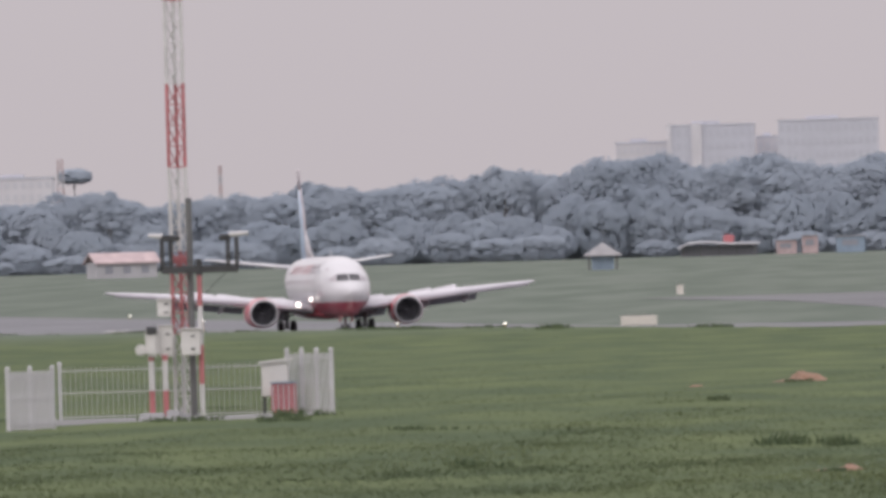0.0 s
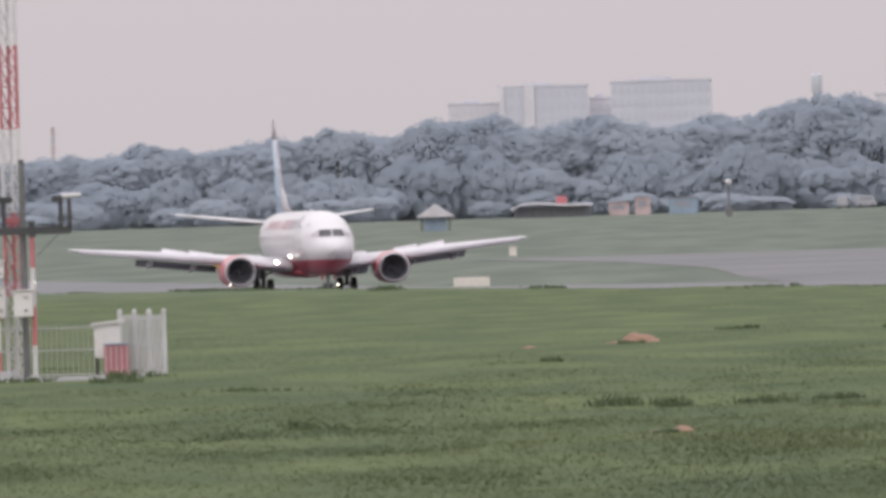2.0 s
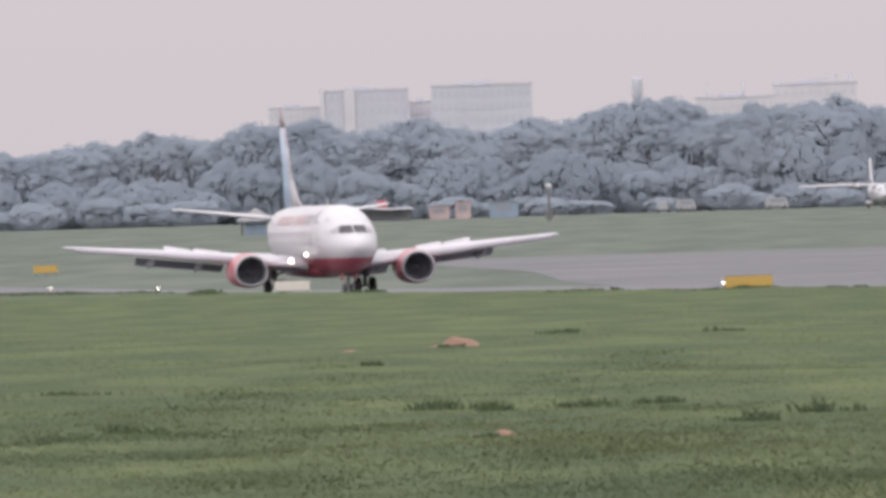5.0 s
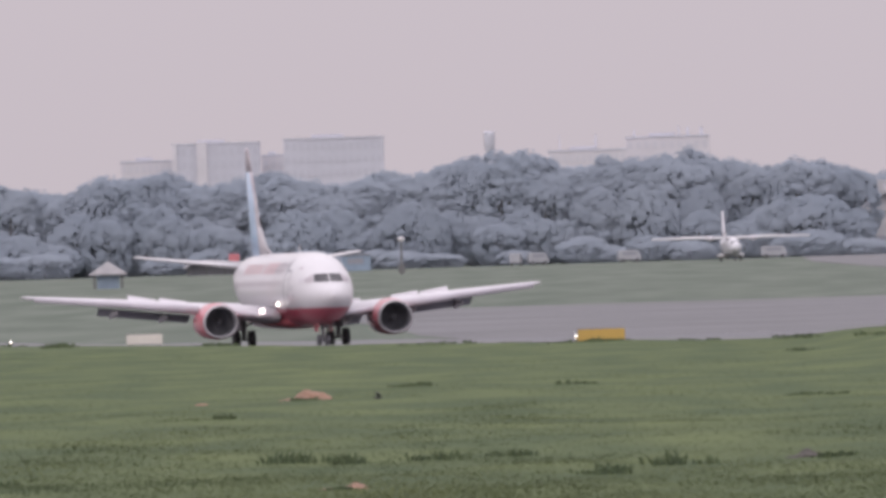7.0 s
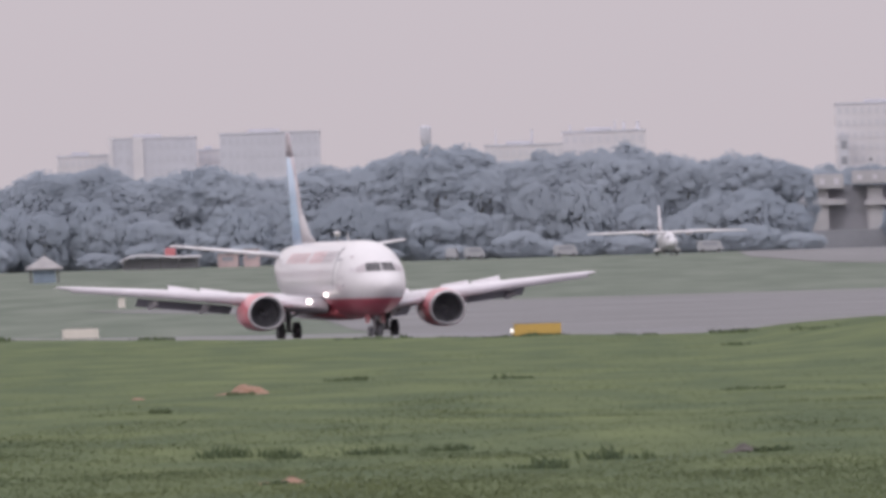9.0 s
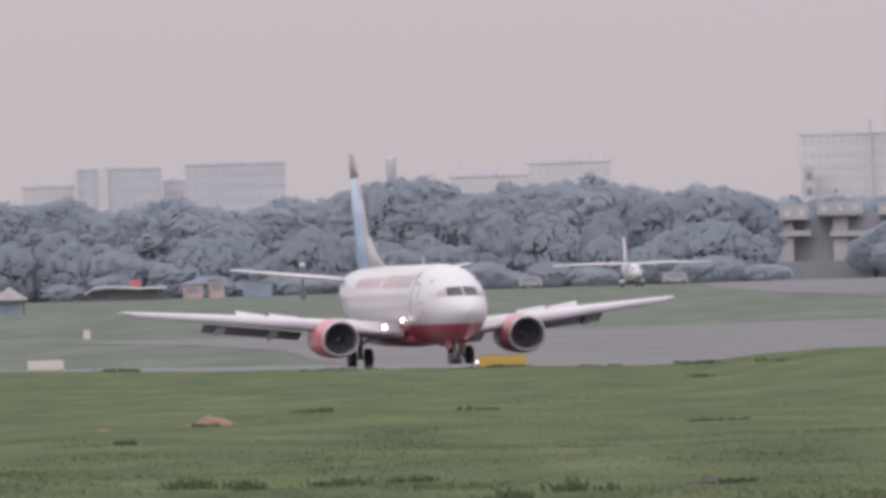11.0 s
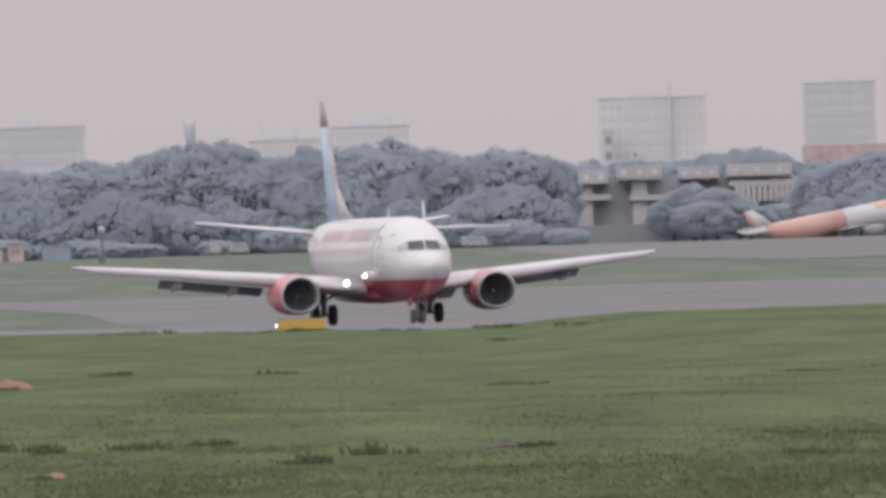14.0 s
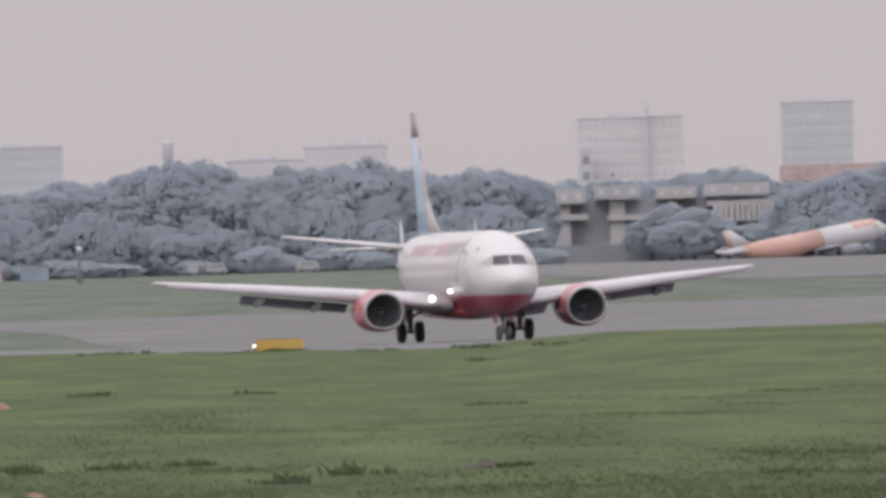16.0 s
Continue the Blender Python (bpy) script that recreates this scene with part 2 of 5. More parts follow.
def loft(bm, rings, cap=True, closed=True):
    """Skin through rings of points."""
    vs = [[bm.verts.new(p) for p in ring] for ring in rings]
    n = len(vs[0])
    for a, b in zip(vs, vs[1:]):
        for i in range(n if closed else n - 1):
            bm.faces.new((a[i], a[(i + 1) % n], b[(i + 1) % n], b[i]))
    if cap:
        bm.faces.new(vs[0][::-1])
        bm.faces.new(vs[-1])
    return bm


def oval(y, w, top, bottom, mid=None, n=32, x=0.0):
    """A ring of a fuselage at y: half width, top and bottom heights."""
    mid = (top + bottom) / 2 if mid is None else mid
    out = []
    for i in range(n):
        a = 2 * math.pi * i / n
        s, c = math.sin(a), math.cos(a)
        out.append((x + w * c, y, mid + (s * (top - mid) if s > 0 else s * (mid - bottom))))
    return out


FOIL = ((0.0, 0.0), (0.012, 0.022), (0.05, 0.046), (0.15, 0.068), (0.35, 0.078), (0.6, 0.058), (0.85, 0.024), (1.0, 0.003),
        (0.85, -0.012), (0.6, -0.028), (0.35, -0.038), (0.15, -0.036), (0.05, -0.028), (0.012, -0.016))


def wing_ring(x, lead, chord, z, thick=1.0, twist=0.0):
    """Airfoil section at x; lead is the leading edge's y and the chord runs to +y (aft)."""
    return [(x, lead + c * chord, z + h * chord * thick - c * chord * twist) for c, h in FOIL]


def fin_ring(z, lead, chord, thick=1.0, x=0.0):
    pts = [(c, h) for c, h in FOIL[:8]] + [(c, -h) for c, h in FOIL[6:0:-1]]
    return [(x + h * chord * thick * 0.8, lead + c * chord, z) for c, h in pts]


def torus_tyre(bm, cx, cy, cz, r, w, n=24):
    """A tyre with a rounded tread, its axle along x."""
    prof = ((-0.5, 0.62), (-0.5, 0.86), (-0.36, 0.97), (0.0, 1.0), (0.36, 0.97), (0.5, 0.86), (0.5, 0.62))
    rings = [[(cx + px * w, cy + pr * r * math.cos(2 * math.pi * i / n), cz + pr * r * math.sin(2 * math.pi * i / n)) for i in range(n)] for px, pr in prof]
    return loft(bm, rings)

# ---- ground ----
AXIS = Vector((10.28, 935.6))
AWAY = Vector((-0.153, 0.988))


def step(a, b, v):
    k = min(1.0, max(0.0, (v - a) / (b - a)))
    return k * k * (3 - 2 * k)


def off_axis(x, y):
    """Metres from the runway's centre line, towards the near side."""
    return (x - AXIS.x) * -AWAY.y + (y - AXIS.y) * AWAY.x


def height(x, y):
    """The lie of the land: a field, a runway a little lower, then a long slow rise."""
    far = -0.15 - 0.40 * step(930, 1075, y) + 7.94 * min(1, max(0, (y - 1350) / 2015)) + 0.9 * step(3365, 4200, y) + 6.0 * step(3640, 3800, y)
    z = far * (1 - step(23.5, 30, off_axis(x, y)) * (1 - step(1350, 1700, y)))
    z += 0.72 * math.exp(-(((y - 620) / 130) ** 2)) * step(6.0, 12.5, x)
    z += 0.20 * step(24, 29, off_axis(x, y)) * step(880, 1000, y) * (1 - step(1350, 1700, y))
    if y < 900:
        k = step(24, 32, off_axis(x, y)) * step(60, 130, y)
        z += k * (0.10 * noise.noise((x * 0.16, y * 0.020, 0.3)) + 0.05 * noise.noise((x * 0.5, y * 0.07, 4.1)))
    return z


def spans(*pieces):
    out = [pieces[0][0]]
    for a, b, d in pieces:
        n = max(1, round((b - a) / d))
        out += [a + (b - a) * (i + 1) / n for i in range(n)]
    return out


def sheet(xs, ys, lift=0.0):
    verts = [(x, y, height(x, y) + lift) for y in ys for x in xs]
    w = len(xs)
    faces = [(j * w + i, j * w + i + 1, (j + 1) * w + i + 1, (j + 1) * w + i) for j in range(len(ys) - 1) for i in range(w - 1)]
    return verts, faces


def from_lists(name, verts, faces, material, parent=None, smooth=True, normals=None):
    me = bpy.data.meshes.new(name)
    me.from_pydata(verts, [], faces)
    me.materials.append(material)
    if smooth:
        me.shade_smooth()
    if normals:
        me.normals_split_custom_set_from_vertices(normals)
    ob = new(name, me)
    ob.parent = parent
    return ob


ground_x = spans((-4000, -1000, 600), (-1000, -300, 70), (-300, -90, 12), (-90, -26, 2.5), (-26, 26, 0.6), (26, 80, 2.5), (80, 260, 12), (260, 1000, 80), (1000, 4000, 600))
ground_y = spans((-3000, -200, 400), (-200, 60, 20), (60, 120, 4), (120, 420, 1.5), (420, 900, 4), (900, 1400, 8), (1400, 3400, 40), (3400, 6000, 200))
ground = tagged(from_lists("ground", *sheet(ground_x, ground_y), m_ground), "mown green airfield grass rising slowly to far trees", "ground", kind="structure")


def strip(name, centre, heading, half, a, b, material, label, category, lift=0.035):
    """A pavement laid along a line over the land."""
    d = Vector((heading[0], heading[1])).normalized()
    nrm = Vector((-d.y, d.x))
    verts, faces = [], []
    across = [-half + 2 * half * i / 12 for i in range(13)]
    count = round((b - a) / 10)
    for j in range(count + 1):
        p = Vector(centre) + d * (a + (b - a) * j / count)
        for q in across:
            v = p + nrm * q
            verts.append((v.x, v.y, height(v.x, v.y) + lift))
    for j in range(count):
        for i in range(12):
            k = j * 13 + i
            faces.append((k, k + 1, k + 14, k + 13))
    return tagged(from_lists(name, verts, faces, material), label, category, kind="structure")


strip("runway", AXIS, AWAY, 22.5, -420, 1900, m_runway, "grey asphalt runway with worn surface between grass", "runway")


def pavement(name, edge, right, y0, y1, label, lift):
    """A broad paved area: its left edge given as (y, x) corners, its right edge straight."""
    def left(y):
        for (a, p), (b, q) in zip(edge, edge[1:]):
            if a <= y <= b:
                return p + (q - p) * (y - a) / (b - a)
        return edge[-1][1]
    rows, cols = round((y1 - y0) / 12), 24
    verts, faces = [], []
    for j in range(rows + 1):
        y = y0 + (y1 - y0) * j / rows
        for i in range(cols + 1):
            x = left(y) + (right - left(y)) * (i / cols) ** 1.5
            verts.append((x, y, height(x, y) + lift))
    for j in range(rows):
        for i in range(cols):
            k = j * (cols + 1) + i
            faces.append((k, k + 1, k + cols + 2, k + cols + 1))
    return tagged(from_lists(name, verts, faces, m_taxi), label, "taxiway", kind="structure")


pavement("taxiway_apron", ((1000, 20), (1090, -4), (1500, -14), (1640, -23), (1760, -38)), 260, 1000, 1760, "pale grey paved turning area beyond the runway", 0.028)
pavement("apron_far", ((2300, 60), (2600, 42), (3000, 37), (3440, 40)), 330, 2300, 3440, "pale grey far apron before the terminal", 0.05)


def paint_marks():
    """Centre line dashes of the runway."""
    root = tagged(new("runway_marking"), "worn white painted runway centre line dashes", "marking", kind="structure")
    nrm = Vector((-AWAY.y, AWAY.x))
    for k in range(14):
        a = -150 + k * 50
        bm = bmesh.new()
        vs = []
        for s, w in ((0, -0.45), (0, 0.45), (30, 0.45), (30, -0.45)):
            v = AXIS + AWAY * (a + s) + nrm * w
            vs.append(bm.verts.new((v.x, v.y, height(v.x, v.y) + 0.05)))
        bm.faces.new(vs)
        part("dash", bm, m_signwhite, root)


paint_marks()

# ---- the airliner ----
# its own space: origin on the ground between the main wheels, nose towards -y, its left wing towards +x


def airliner():
    root = thing("airliner", Matrix(), "white twin-jet airliner with red belly and red engine cowls", "aircraft")
    # fuselage stations: y, half width, top, bottom, widest height
    st = ((-15.10, 0.03, 2.78, 2.72, 2.75), (-14.95, 0.34, 3.03, 2.42, 2.72), (-14.6, 0.62, 3.25, 2.14, 2.70), (-14.0, 0.95, 3.52, 1.83, 2.70),
          (-13.3, 1.22, 3.86, 1.58, 2.74), (-12.7, 1.40, 4.28, 1.43, 2.80), (-12.1, 1.53, 4.62, 1.32, 2.86), (-11.3, 1.68, 4.93, 1.22, 2.95),
          (-10.2, 1.80, 5.11, 1.16, 3.03), (-9.0, 1.87, 5.18, 1.14, 3.1), (-7.0, 1.88, 5.19, 1.14, 3.12), (4.0, 1.88, 5.19, 1.14, 3.12), (6.5, 1.84, 5.19, 1.38, 3.16),
          (9.0, 1.66, 5.17, 2.02, 3.45), (11.5, 1.30, 5.08, 2.80, 3.85), (13.6, 0.86, 4.92, 3.45, 4.15), (15.0, 0.42, 4.70, 3.95, 4.32), (15.7, 0.12, 4.52, 4.20, 4.36))
    part("fuselage", loft(bmesh.new(), [oval(y, w, t, b, m, 40) for y, w, t, b, m in st]), m_body, root, "white fuselage with crimson lower belly", True)

    def skin(y, z, side):
        """Half width of the fuselage at y and height z."""
        for (a, b) in zip(st, st[1:]):
            if a[0] <= y <= b[0]:
                k = (y - a[0]) / (b[0] - a[0])
                w, t, bo, m = [p + (q - p) * k for p, q in zip(a[1:], b[1:])]
                h = (z - m) / ((t - m) if z > m else (m - bo))
                return side * w * math.sqrt(max(0.0, 1 - h * h))
        return 0.0

    def patch(name, pts, material, label="", side=1, out=0.015, holder=root):
        """A piece that follows the fuselage's skin; pts are corners (y, z)."""
        bm = bmesh.new()
        n = 6
        grid = []
        (ya, za), (yb, zb), (yc, zc), (yd, zd) = pts
        for j in range(n + 1):
            v = j / n
            row = []
            for i in range(n + 1):
                u = i / n
                y = (ya * (1 - u) + yb * u) * (1 - v) + (yd * (1 - u) + yc * u) * v
                z = (za * (1 - u) + zb * u) * (1 - v) + (zd * (1 - u) + zc * u) * v
                x = skin(y, z, side)
                row.append(bm.verts.new((x + side * out, y - (out if y < -12 else 0), z + out * 0.3)))
            grid.append(row)
        for j in range(n):
            for i in range(n):
                bm.faces.new((grid[j][i], grid[j][i + 1], grid[j + 1][i + 1], grid[j + 1][i]))
        return part(name, bm, material, holder, label, True)

    # cockpit glazing laid on the nose
    def nose_y(x, z):
        """How far forward the skin is at that width and height."""
        a, b = -15.05, -9.0
        for k in range(30):
            m = (a + b) / 2
            if abs(skin(m, z, 1)) < abs(x):
                a = m
            else:
                b = m
        return b

    def pane(name, corners, material, label):
        bm = bmesh.new()
        (xa, za), (xb, zb), (xc, zc), (xd, zd) = corners
        n, grid = 6, []
        for j in range(n + 1):
            v, row = j / n, []
            for i in range(n + 1):
                u = i / n
                x = (xa * (1 - u) + xb * u) * (1 - v) + (xd * (1 - u) + xc * u) * v
                z = (za * (1 - u) + zb * u) * (1 - v) + (zd * (1 - u) + zc * u) * v
                row.append(bm.verts.new((x * 1.005, nose_y(x, z) - 0.025, z + 0.008)))
            grid.append(row)
        for j in range(n):
            for i in range(n):
                bm.faces.new((grid[j][i], grid[j][i + 1], grid[j + 1][i + 1], grid[j + 1][i]))
        part(name, bm, material, root, label, True)

    for s in (1, -1):
        pane("windscreen", ((s * 0.035, 3.56), (s * 0.80, 3.54), (s * 0.72, 3.97), (s * 0.035, 4.0)), m_glass, "dark windscreen pane")
        # opaque greys on the side panes stand in for reflections in the glass
        pane("cockpit_window", ((s * 0.84, 3.53), (s * 1.16, 3.50), (s * 1.20, 3.72), (s * 0.76, 3.96)), m_text2, "cockpit side window with painted grey reflection")
        pane("cockpit_window", ((s * 1.20, 3.50), (s * 1.42, 3.56), (s * 1.36, 3.78), (s * 1.23, 3.74)), m_grey, "cockpit side window with painted pale reflection")
    # doors, window line and faded lettering
    for s in (1, -1):
        for y0, y1 in ((-10.3, -9.45),):
            d = patch("door", ((y0, 2.25), (y1, 2.25), (y1, 4.15), (y0, 4.15)), m_white, "white forward door with dark outline", s, 0.012)
            for q in (((y0 - 0.04, 2.2), (y0, 2.2), (y0, 4.2), (y0 - 0.04, 4.2)), ((y1, 2.2), (y1 + 0.13, 2.2), (y1 + 0.13, 4.2), (y1, 4.2)), ((y0, 4.15), (y1, 4.15), (y1, 4.22), (y0, 4.22)), ((y1 + 0.13, 4.2), (y1 + 0.28, 4.2), (y1 + 0.85, 4.85), (y1 + 0.6, 4.85))):
                patch("door_seam", q, m_under, "", s, 0.02, d)
        for k in range(20):
            y = -8.4 + k * 0.96
            patch("cabin_window", ((y, 3.36), (y + 0.24, 3.36), (y + 0.24, 3.70), (y, 3.70)), m_text2, "", s, 0.012)
        for k in range(9):
            y = -8.3 + k * 0.82
            patch("letter_bar", ((y, 4.05), (y + 0.5, 4.05), (y + 0.5, 4.68), (y, 4.68)), m_text2 if k < 4 else m_text, "", s, 0.014)
        for k in range(7):
            y = -0.2 + k * 0.9
            patch("letter_bar", ((y, 4.08), (y + 0.5, 4.08), (y + 0.5, 4.62), (y, 4.62)), m_text, "", s, 0.014)
        patch("sensor_plate", ((-11.5, 2.75), (-11.25, 2.75), (-11.25, 2.86), (-11.5, 2.86)), m_under, "dark sensor plate", s, 0.02)
        patch("sensor_plate", ((-11.6, 4.25), (-11.35, 4.25), (-11.35, 4.38), (-11.6, 4.38)), m_maroon, "small dark flag", s, 0.02)
        patch("sensor_plate", ((-11.2, 3.2), (-11.0, 3.2), (-11.0, 3.3), (-11.2, 3.3)), m_under, "dark probe plate", s, 0.02)
    # belly fairing
    fair = [oval(y, w, 2.1, b, 1.5, 20) for y, w, b in ((-6.2, 0.9, 1.25), (-4.5, 1.75, 1.05), (-1, 2.0, 1.0), (3, 1.9, 1.05), (5.5, 0.9, 1.35))]
    part("belly_fairing", loft(bmesh.new(), fair), m_red, root, "crimson belly fairing", True)
    # wings with flaps, spoilers and track fairings
    for s in (1, -1):
        name = "wing"
        sections = ((1.5, -5.9, 8.0, 1.70, 1.08), (4.9, -3.9, 5.1, 2.13, 1.2), (9.5, -0.9, 3.1, 2.66, 1.25), (14.1, 2.1, 1.75, 3.12, 0.9), (14.44, 2.6, 1.2, 3.17, 0.6))
        w = part(name, loft(bmesh.new(), [wing_ring(s * x, l, c, z, th, 0.02) for x, l, c, z, th in sections]), m_grey, root, "pale swept wing darkened for shadow", True)
        slat = [[(s * x, l - 0.14 + c * 0.16 * (1 - math.cos(a)) * 0.5, z - 0.05 + c * 0.075 * math.sin(a)) for a in [2 * math.pi * i / 12 for i in range(12)]] for x, l, c, z in
                ((5.6, -3.5, 3.2, 2.23), (9.5, -0.95, 2.4, 2.67), (13.9, 1.95, 1.7, 3.08))]
        part("leading_edge_slat", loft(bmesh.new(), slat), m_slat, w, "pale leading edge slat", True)
        krueger = [[(s * x, l - 0.16 + 0.5 * (1 - math.cos(a)) * 0.5, z + 0.18 * math.sin(a)) for a in [2 * math.pi * i / 12 for i in range(12)]] for x, l, z in ((2.0, -5.55, 1.78), (3.7, -4.6, 1.95))]
        part("leading_edge_flap", loft(bmesh.new(), krueger), m_slat, w, "pale inboard leading edge flap", True)
        for (x0, l0, z0, x1, l1, z1, c) in ((2.2, 2.0, 1.55, 4.3, 1.6, 1.78, 1.7), (5.4, 1.25, 1.90, 10.4, 1.55, 2.44, 1.15)):
            fl = [[(s * x, l + cc * c * 0.86, z + h * c * 1.1 - cc * c * 0.34) for cc, h in FOIL] for x, l, z in ((x0, l0, z0), (x1, l1, z1))]
            part("flap", loft(bmesh.new(), fl), m_under, w, "grey lowered trailing edge flap", True)
        for x, l, z in ((3.4, 1.5, 1.55), (6.9, 1.0, 1.95), (9.6, 1.2, 2.25)):
            fr = [oval(y, r, z + r * 0.7 - d, z - r * 1.3 - d, None, 12, s * x) for y, r, d in ((l - 1.3, 0.03, 0), (l - 0.7, 0.15, 0.02), (l + 0.3, 0.2, 0.06), (l + 1.2, 0.15, 0.2), (l + 1.9, 0.03, 0.36))]
            part("flap_track_fairing", loft(bmesh.new(), fr), m_grey, w, "", True)
    # tailplane and fin
    for s in (1, -1):
        tail = [wing_ring(s * x, l, c, z, 0.8) for x, l, c, z in ((0.5, 10.2, 3.6, 4.45), (3.5, 12.2, 2.3, 4.84), (6.2, 14.0, 1.25, 5.20), (6.38, 14.3, 0.8, 5.22))]
        part("tailplane", loft(bmesh.new(), tail), m_white, root, "white tailplane", True)
    part("dorsal_fin", loft(bmesh.new(), [fin_ring(z, l, c, t) for z, l, c, t in ((4.95, 4.7, 8.2, 0.20), (5.6, 7.5, 5.6, 0.28), (6.7, 9.4, 4.0, 0.30))]), m_dorsal, root, "pale grey dorsal fin", True)
    lower = [(5.0, 8.6, 4.5), (6.4, 9.7, 3.75), (7.8, 10.7, 3.1), (9.8, 12.1, 2.2)]
    fin = part("fin", loft(bmesh.new(), [fin_ring(z, l, c, 0.38) for z, l, c in lower]), m_blue, root, "pale blue tail fin", True)
    part("fin_tip", loft(bmesh.new(), [fin_ring(z, l, c, 0.38) for z, l, c in ((9.8, 12.1, 2.2), (10.5, 12.6, 1.7), (11.0, 13.0, 1.25), (11.12, 13.25, 0.95))]), m_maroon, fin, "dull grey-maroon fin tip", True)
    lead = [fin_ring(z, l - 0.03, c * k, 0.95 * 0.42 / k) for z, l, c, k in ((5.0, 8.6, 4.5, 0.42), (6.4, 9.7, 3.75, 0.40), (7.8, 10.7, 3.1, 0.34), (8.6, 11.26, 2.74, 0.22))]
    part("fin_leading_edge", loft(bmesh.new(), lead), m_dorsal, fin, "pale grey leading edge", True)
    stripe = [fin_ring(z, l - 0.04, c * k, t) for z, l, c, k, t in ((7.0, 10.13, 3.47, 0.10, 1.3), (8.0, 10.84, 3.0, 0.16, 1.25), (8.9, 11.47, 2.6, 0.34, 1.18), (9.8, 12.1, 2.2, 0.8, 0.52))]
    part("fin_stripe", loft(bmesh.new(), stripe), m_maroon, fin, "dull dark stripe sweeping down the leading edge", True)
    part("aerial", loft(bmesh.new(), [fin_ring(z, l, c, 0.5) for z, l, c in ((5.15, -4.2, 0.5), (5.62, -4.0, 0.25))]), m_white, root, "white blade aerial")
    # engines
    for s in (1, -1):
        cx, cz = s * 4.83, 1.48
        eng = tagged(new("engine"), "crimson engine cowl with bare metal lip")
        eng.parent = root

        def ring(y, rx, top, bot, n=36):
            out = []
            for i in range(n):
                a = 2 * math.pi * i / n
                c, si = math.cos(a), math.sin(a)
                flat = 1.0 if si > -0.4 else 1.0 - 0.10 * (-si - 0.4) / 0.6
                out.append((cx + rx * c, y, cz + si * (top if si > 0 else bot) * flat))
            return out
        cowl = [ring(-6.0, 0.98, 0.98, 0.94), (ring(-5.6, 1.05, 1.05, 1.0)), ring(-4.6, 1.09, 1.10, 1.02), ring(-3.2, 1.05, 1.08, 0.98), ring(-1.6, 0.86, 0.92, 0.80), ring(-0.6, 0.62, 0.66, 0.6)]
        part("cowl", loft(bmesh.new(), cowl, cap=False), m_red, eng, "", True)
        lip = [ring(-6.0, 0.985, 0.985, 0.945), ring(-6.14, 0.945, 0.945, 0.905), ring(-6.18, 0.90, 0.90, 0.86), ring(-6.14, 0.86, 0.86, 0.82), ring(-5.9, 0.82, 0.82, 0.79)]
        part("inlet_lip", loft(bmesh.new(), lip, cap=False), m_lip, eng, "bare metal inlet lip", True)
        duct = [ring(-5.9, 0.82, 0.82, 0.79), ring(-5.0, 0.79, 0.79, 0.79), ring(-4.85, 0.79, 0.79, 0.79)]
        part("inlet_duct", loft(bmesh.new(), duct, cap=False), m_dark, eng, "dark inlet duct", True)
        part("fan_disc", loft(bmesh.new(), [ring(-4.84, 0.79, 0.79, 0.79), ring(-4.6, 0.79, 0.79, 0.79)]), m_dark, eng, "dark fan backing")
        part("spinner", loft(bmesh.new(), [[(cx + r * math.cos(2 * math.pi * i / 16), y, cz + r * math.sin(2 * math.pi * i / 16)) for i in range(16)] for y, r in ((-5.45, 0.02), (-5.25, 0.12), (-4.95, 0.22), (-4.84, 0.24))]), m_blade_fan, eng, "grey fan spinner", True)
        for k in range(24):
            a = 2 * math.pi * k / 24
            bm = bmesh.new()
            u, v = Vector((math.cos(a), 0, math.sin(a))), Vector((-math.sin(a), 0, math.cos(a)))
            c0 = Vector((cx, -4.92, cz))
            vs = [bm.verts.new(c0 + u * r + v * w + Vector((0, d, 0))) for r, w, d in ((0.23, -0.03, 0.03), (0.74, -0.08, 0.05), (0.74, 0.06, -0.06), (0.23, 0.03, -0.03))]
            bm.faces.new(vs)
            part("fan_blade", bm, m_blade_fan, eng)
        core = [ring(-0.9, 0.5, 0.5, 0.5), ring(0.4, 0.36, 0.36, 0.36), ring(1.1, 0.16, 0.16, 0.16)]
        part("exhaust_nozzle", loft(bmesh.new(), core), m_hub, eng, "grey exhaust nozzle", True)
        pyl = [[(cx + 0.16 * q, y, z) for q, y, z in ((-1, -4.4, 1.5 + 0.9 * k), (0, -4.9 + 0.7 * k, 1.5 + 0.9 * k), (1, -4.4, 1.5 + 0.9 * k), (1, 0.6, 1.5 + 0.5 * k), (-1, 0.6, 1.5 + 0.5 * k))] for k in (0, 1)]
        part("pylon", loft(bmesh.new(), pyl), m_grey, eng, "grey engine pylon")
    # landing gear
    for s in (1, -1):
        gear = tagged(new("main_gear"), "grey main landing gear with two black wheels")
        gear.parent = root
        bm = rod(bmesh.new(), (s * 2.62, 0.0, 0.5), (s * 2.62, -0.1, 2.1), 0.13, 0.16, 12)
        rod(bm, (s * 2.62, -0.05, 1.2), (s * 1.5, -0.05, 1.75), 0.07)
        rod(bm, (s * 2.62, 0.05, 0.6), (s * 2.62, 0.45, 1.3), 0.05)
        part("strut", bm, m_strut, gear, "grey oleo strut")
        part("axle", rod(bmesh.new(), (s * 2.62 - 0.62, 0, 0.51), (s * 2.62 + 0.62, 0, 0.51), 0.07, None, 10), m_strut, gear)
        part("gear_door", boxed(s * 2.62 + s * 0.2 - 0.02, s * 2.62 + s * 0.2 + 0.02, -0.35, 0.35, 1.0, 1.95, bevel=0.01), m_grey, gear, "grey gear door")
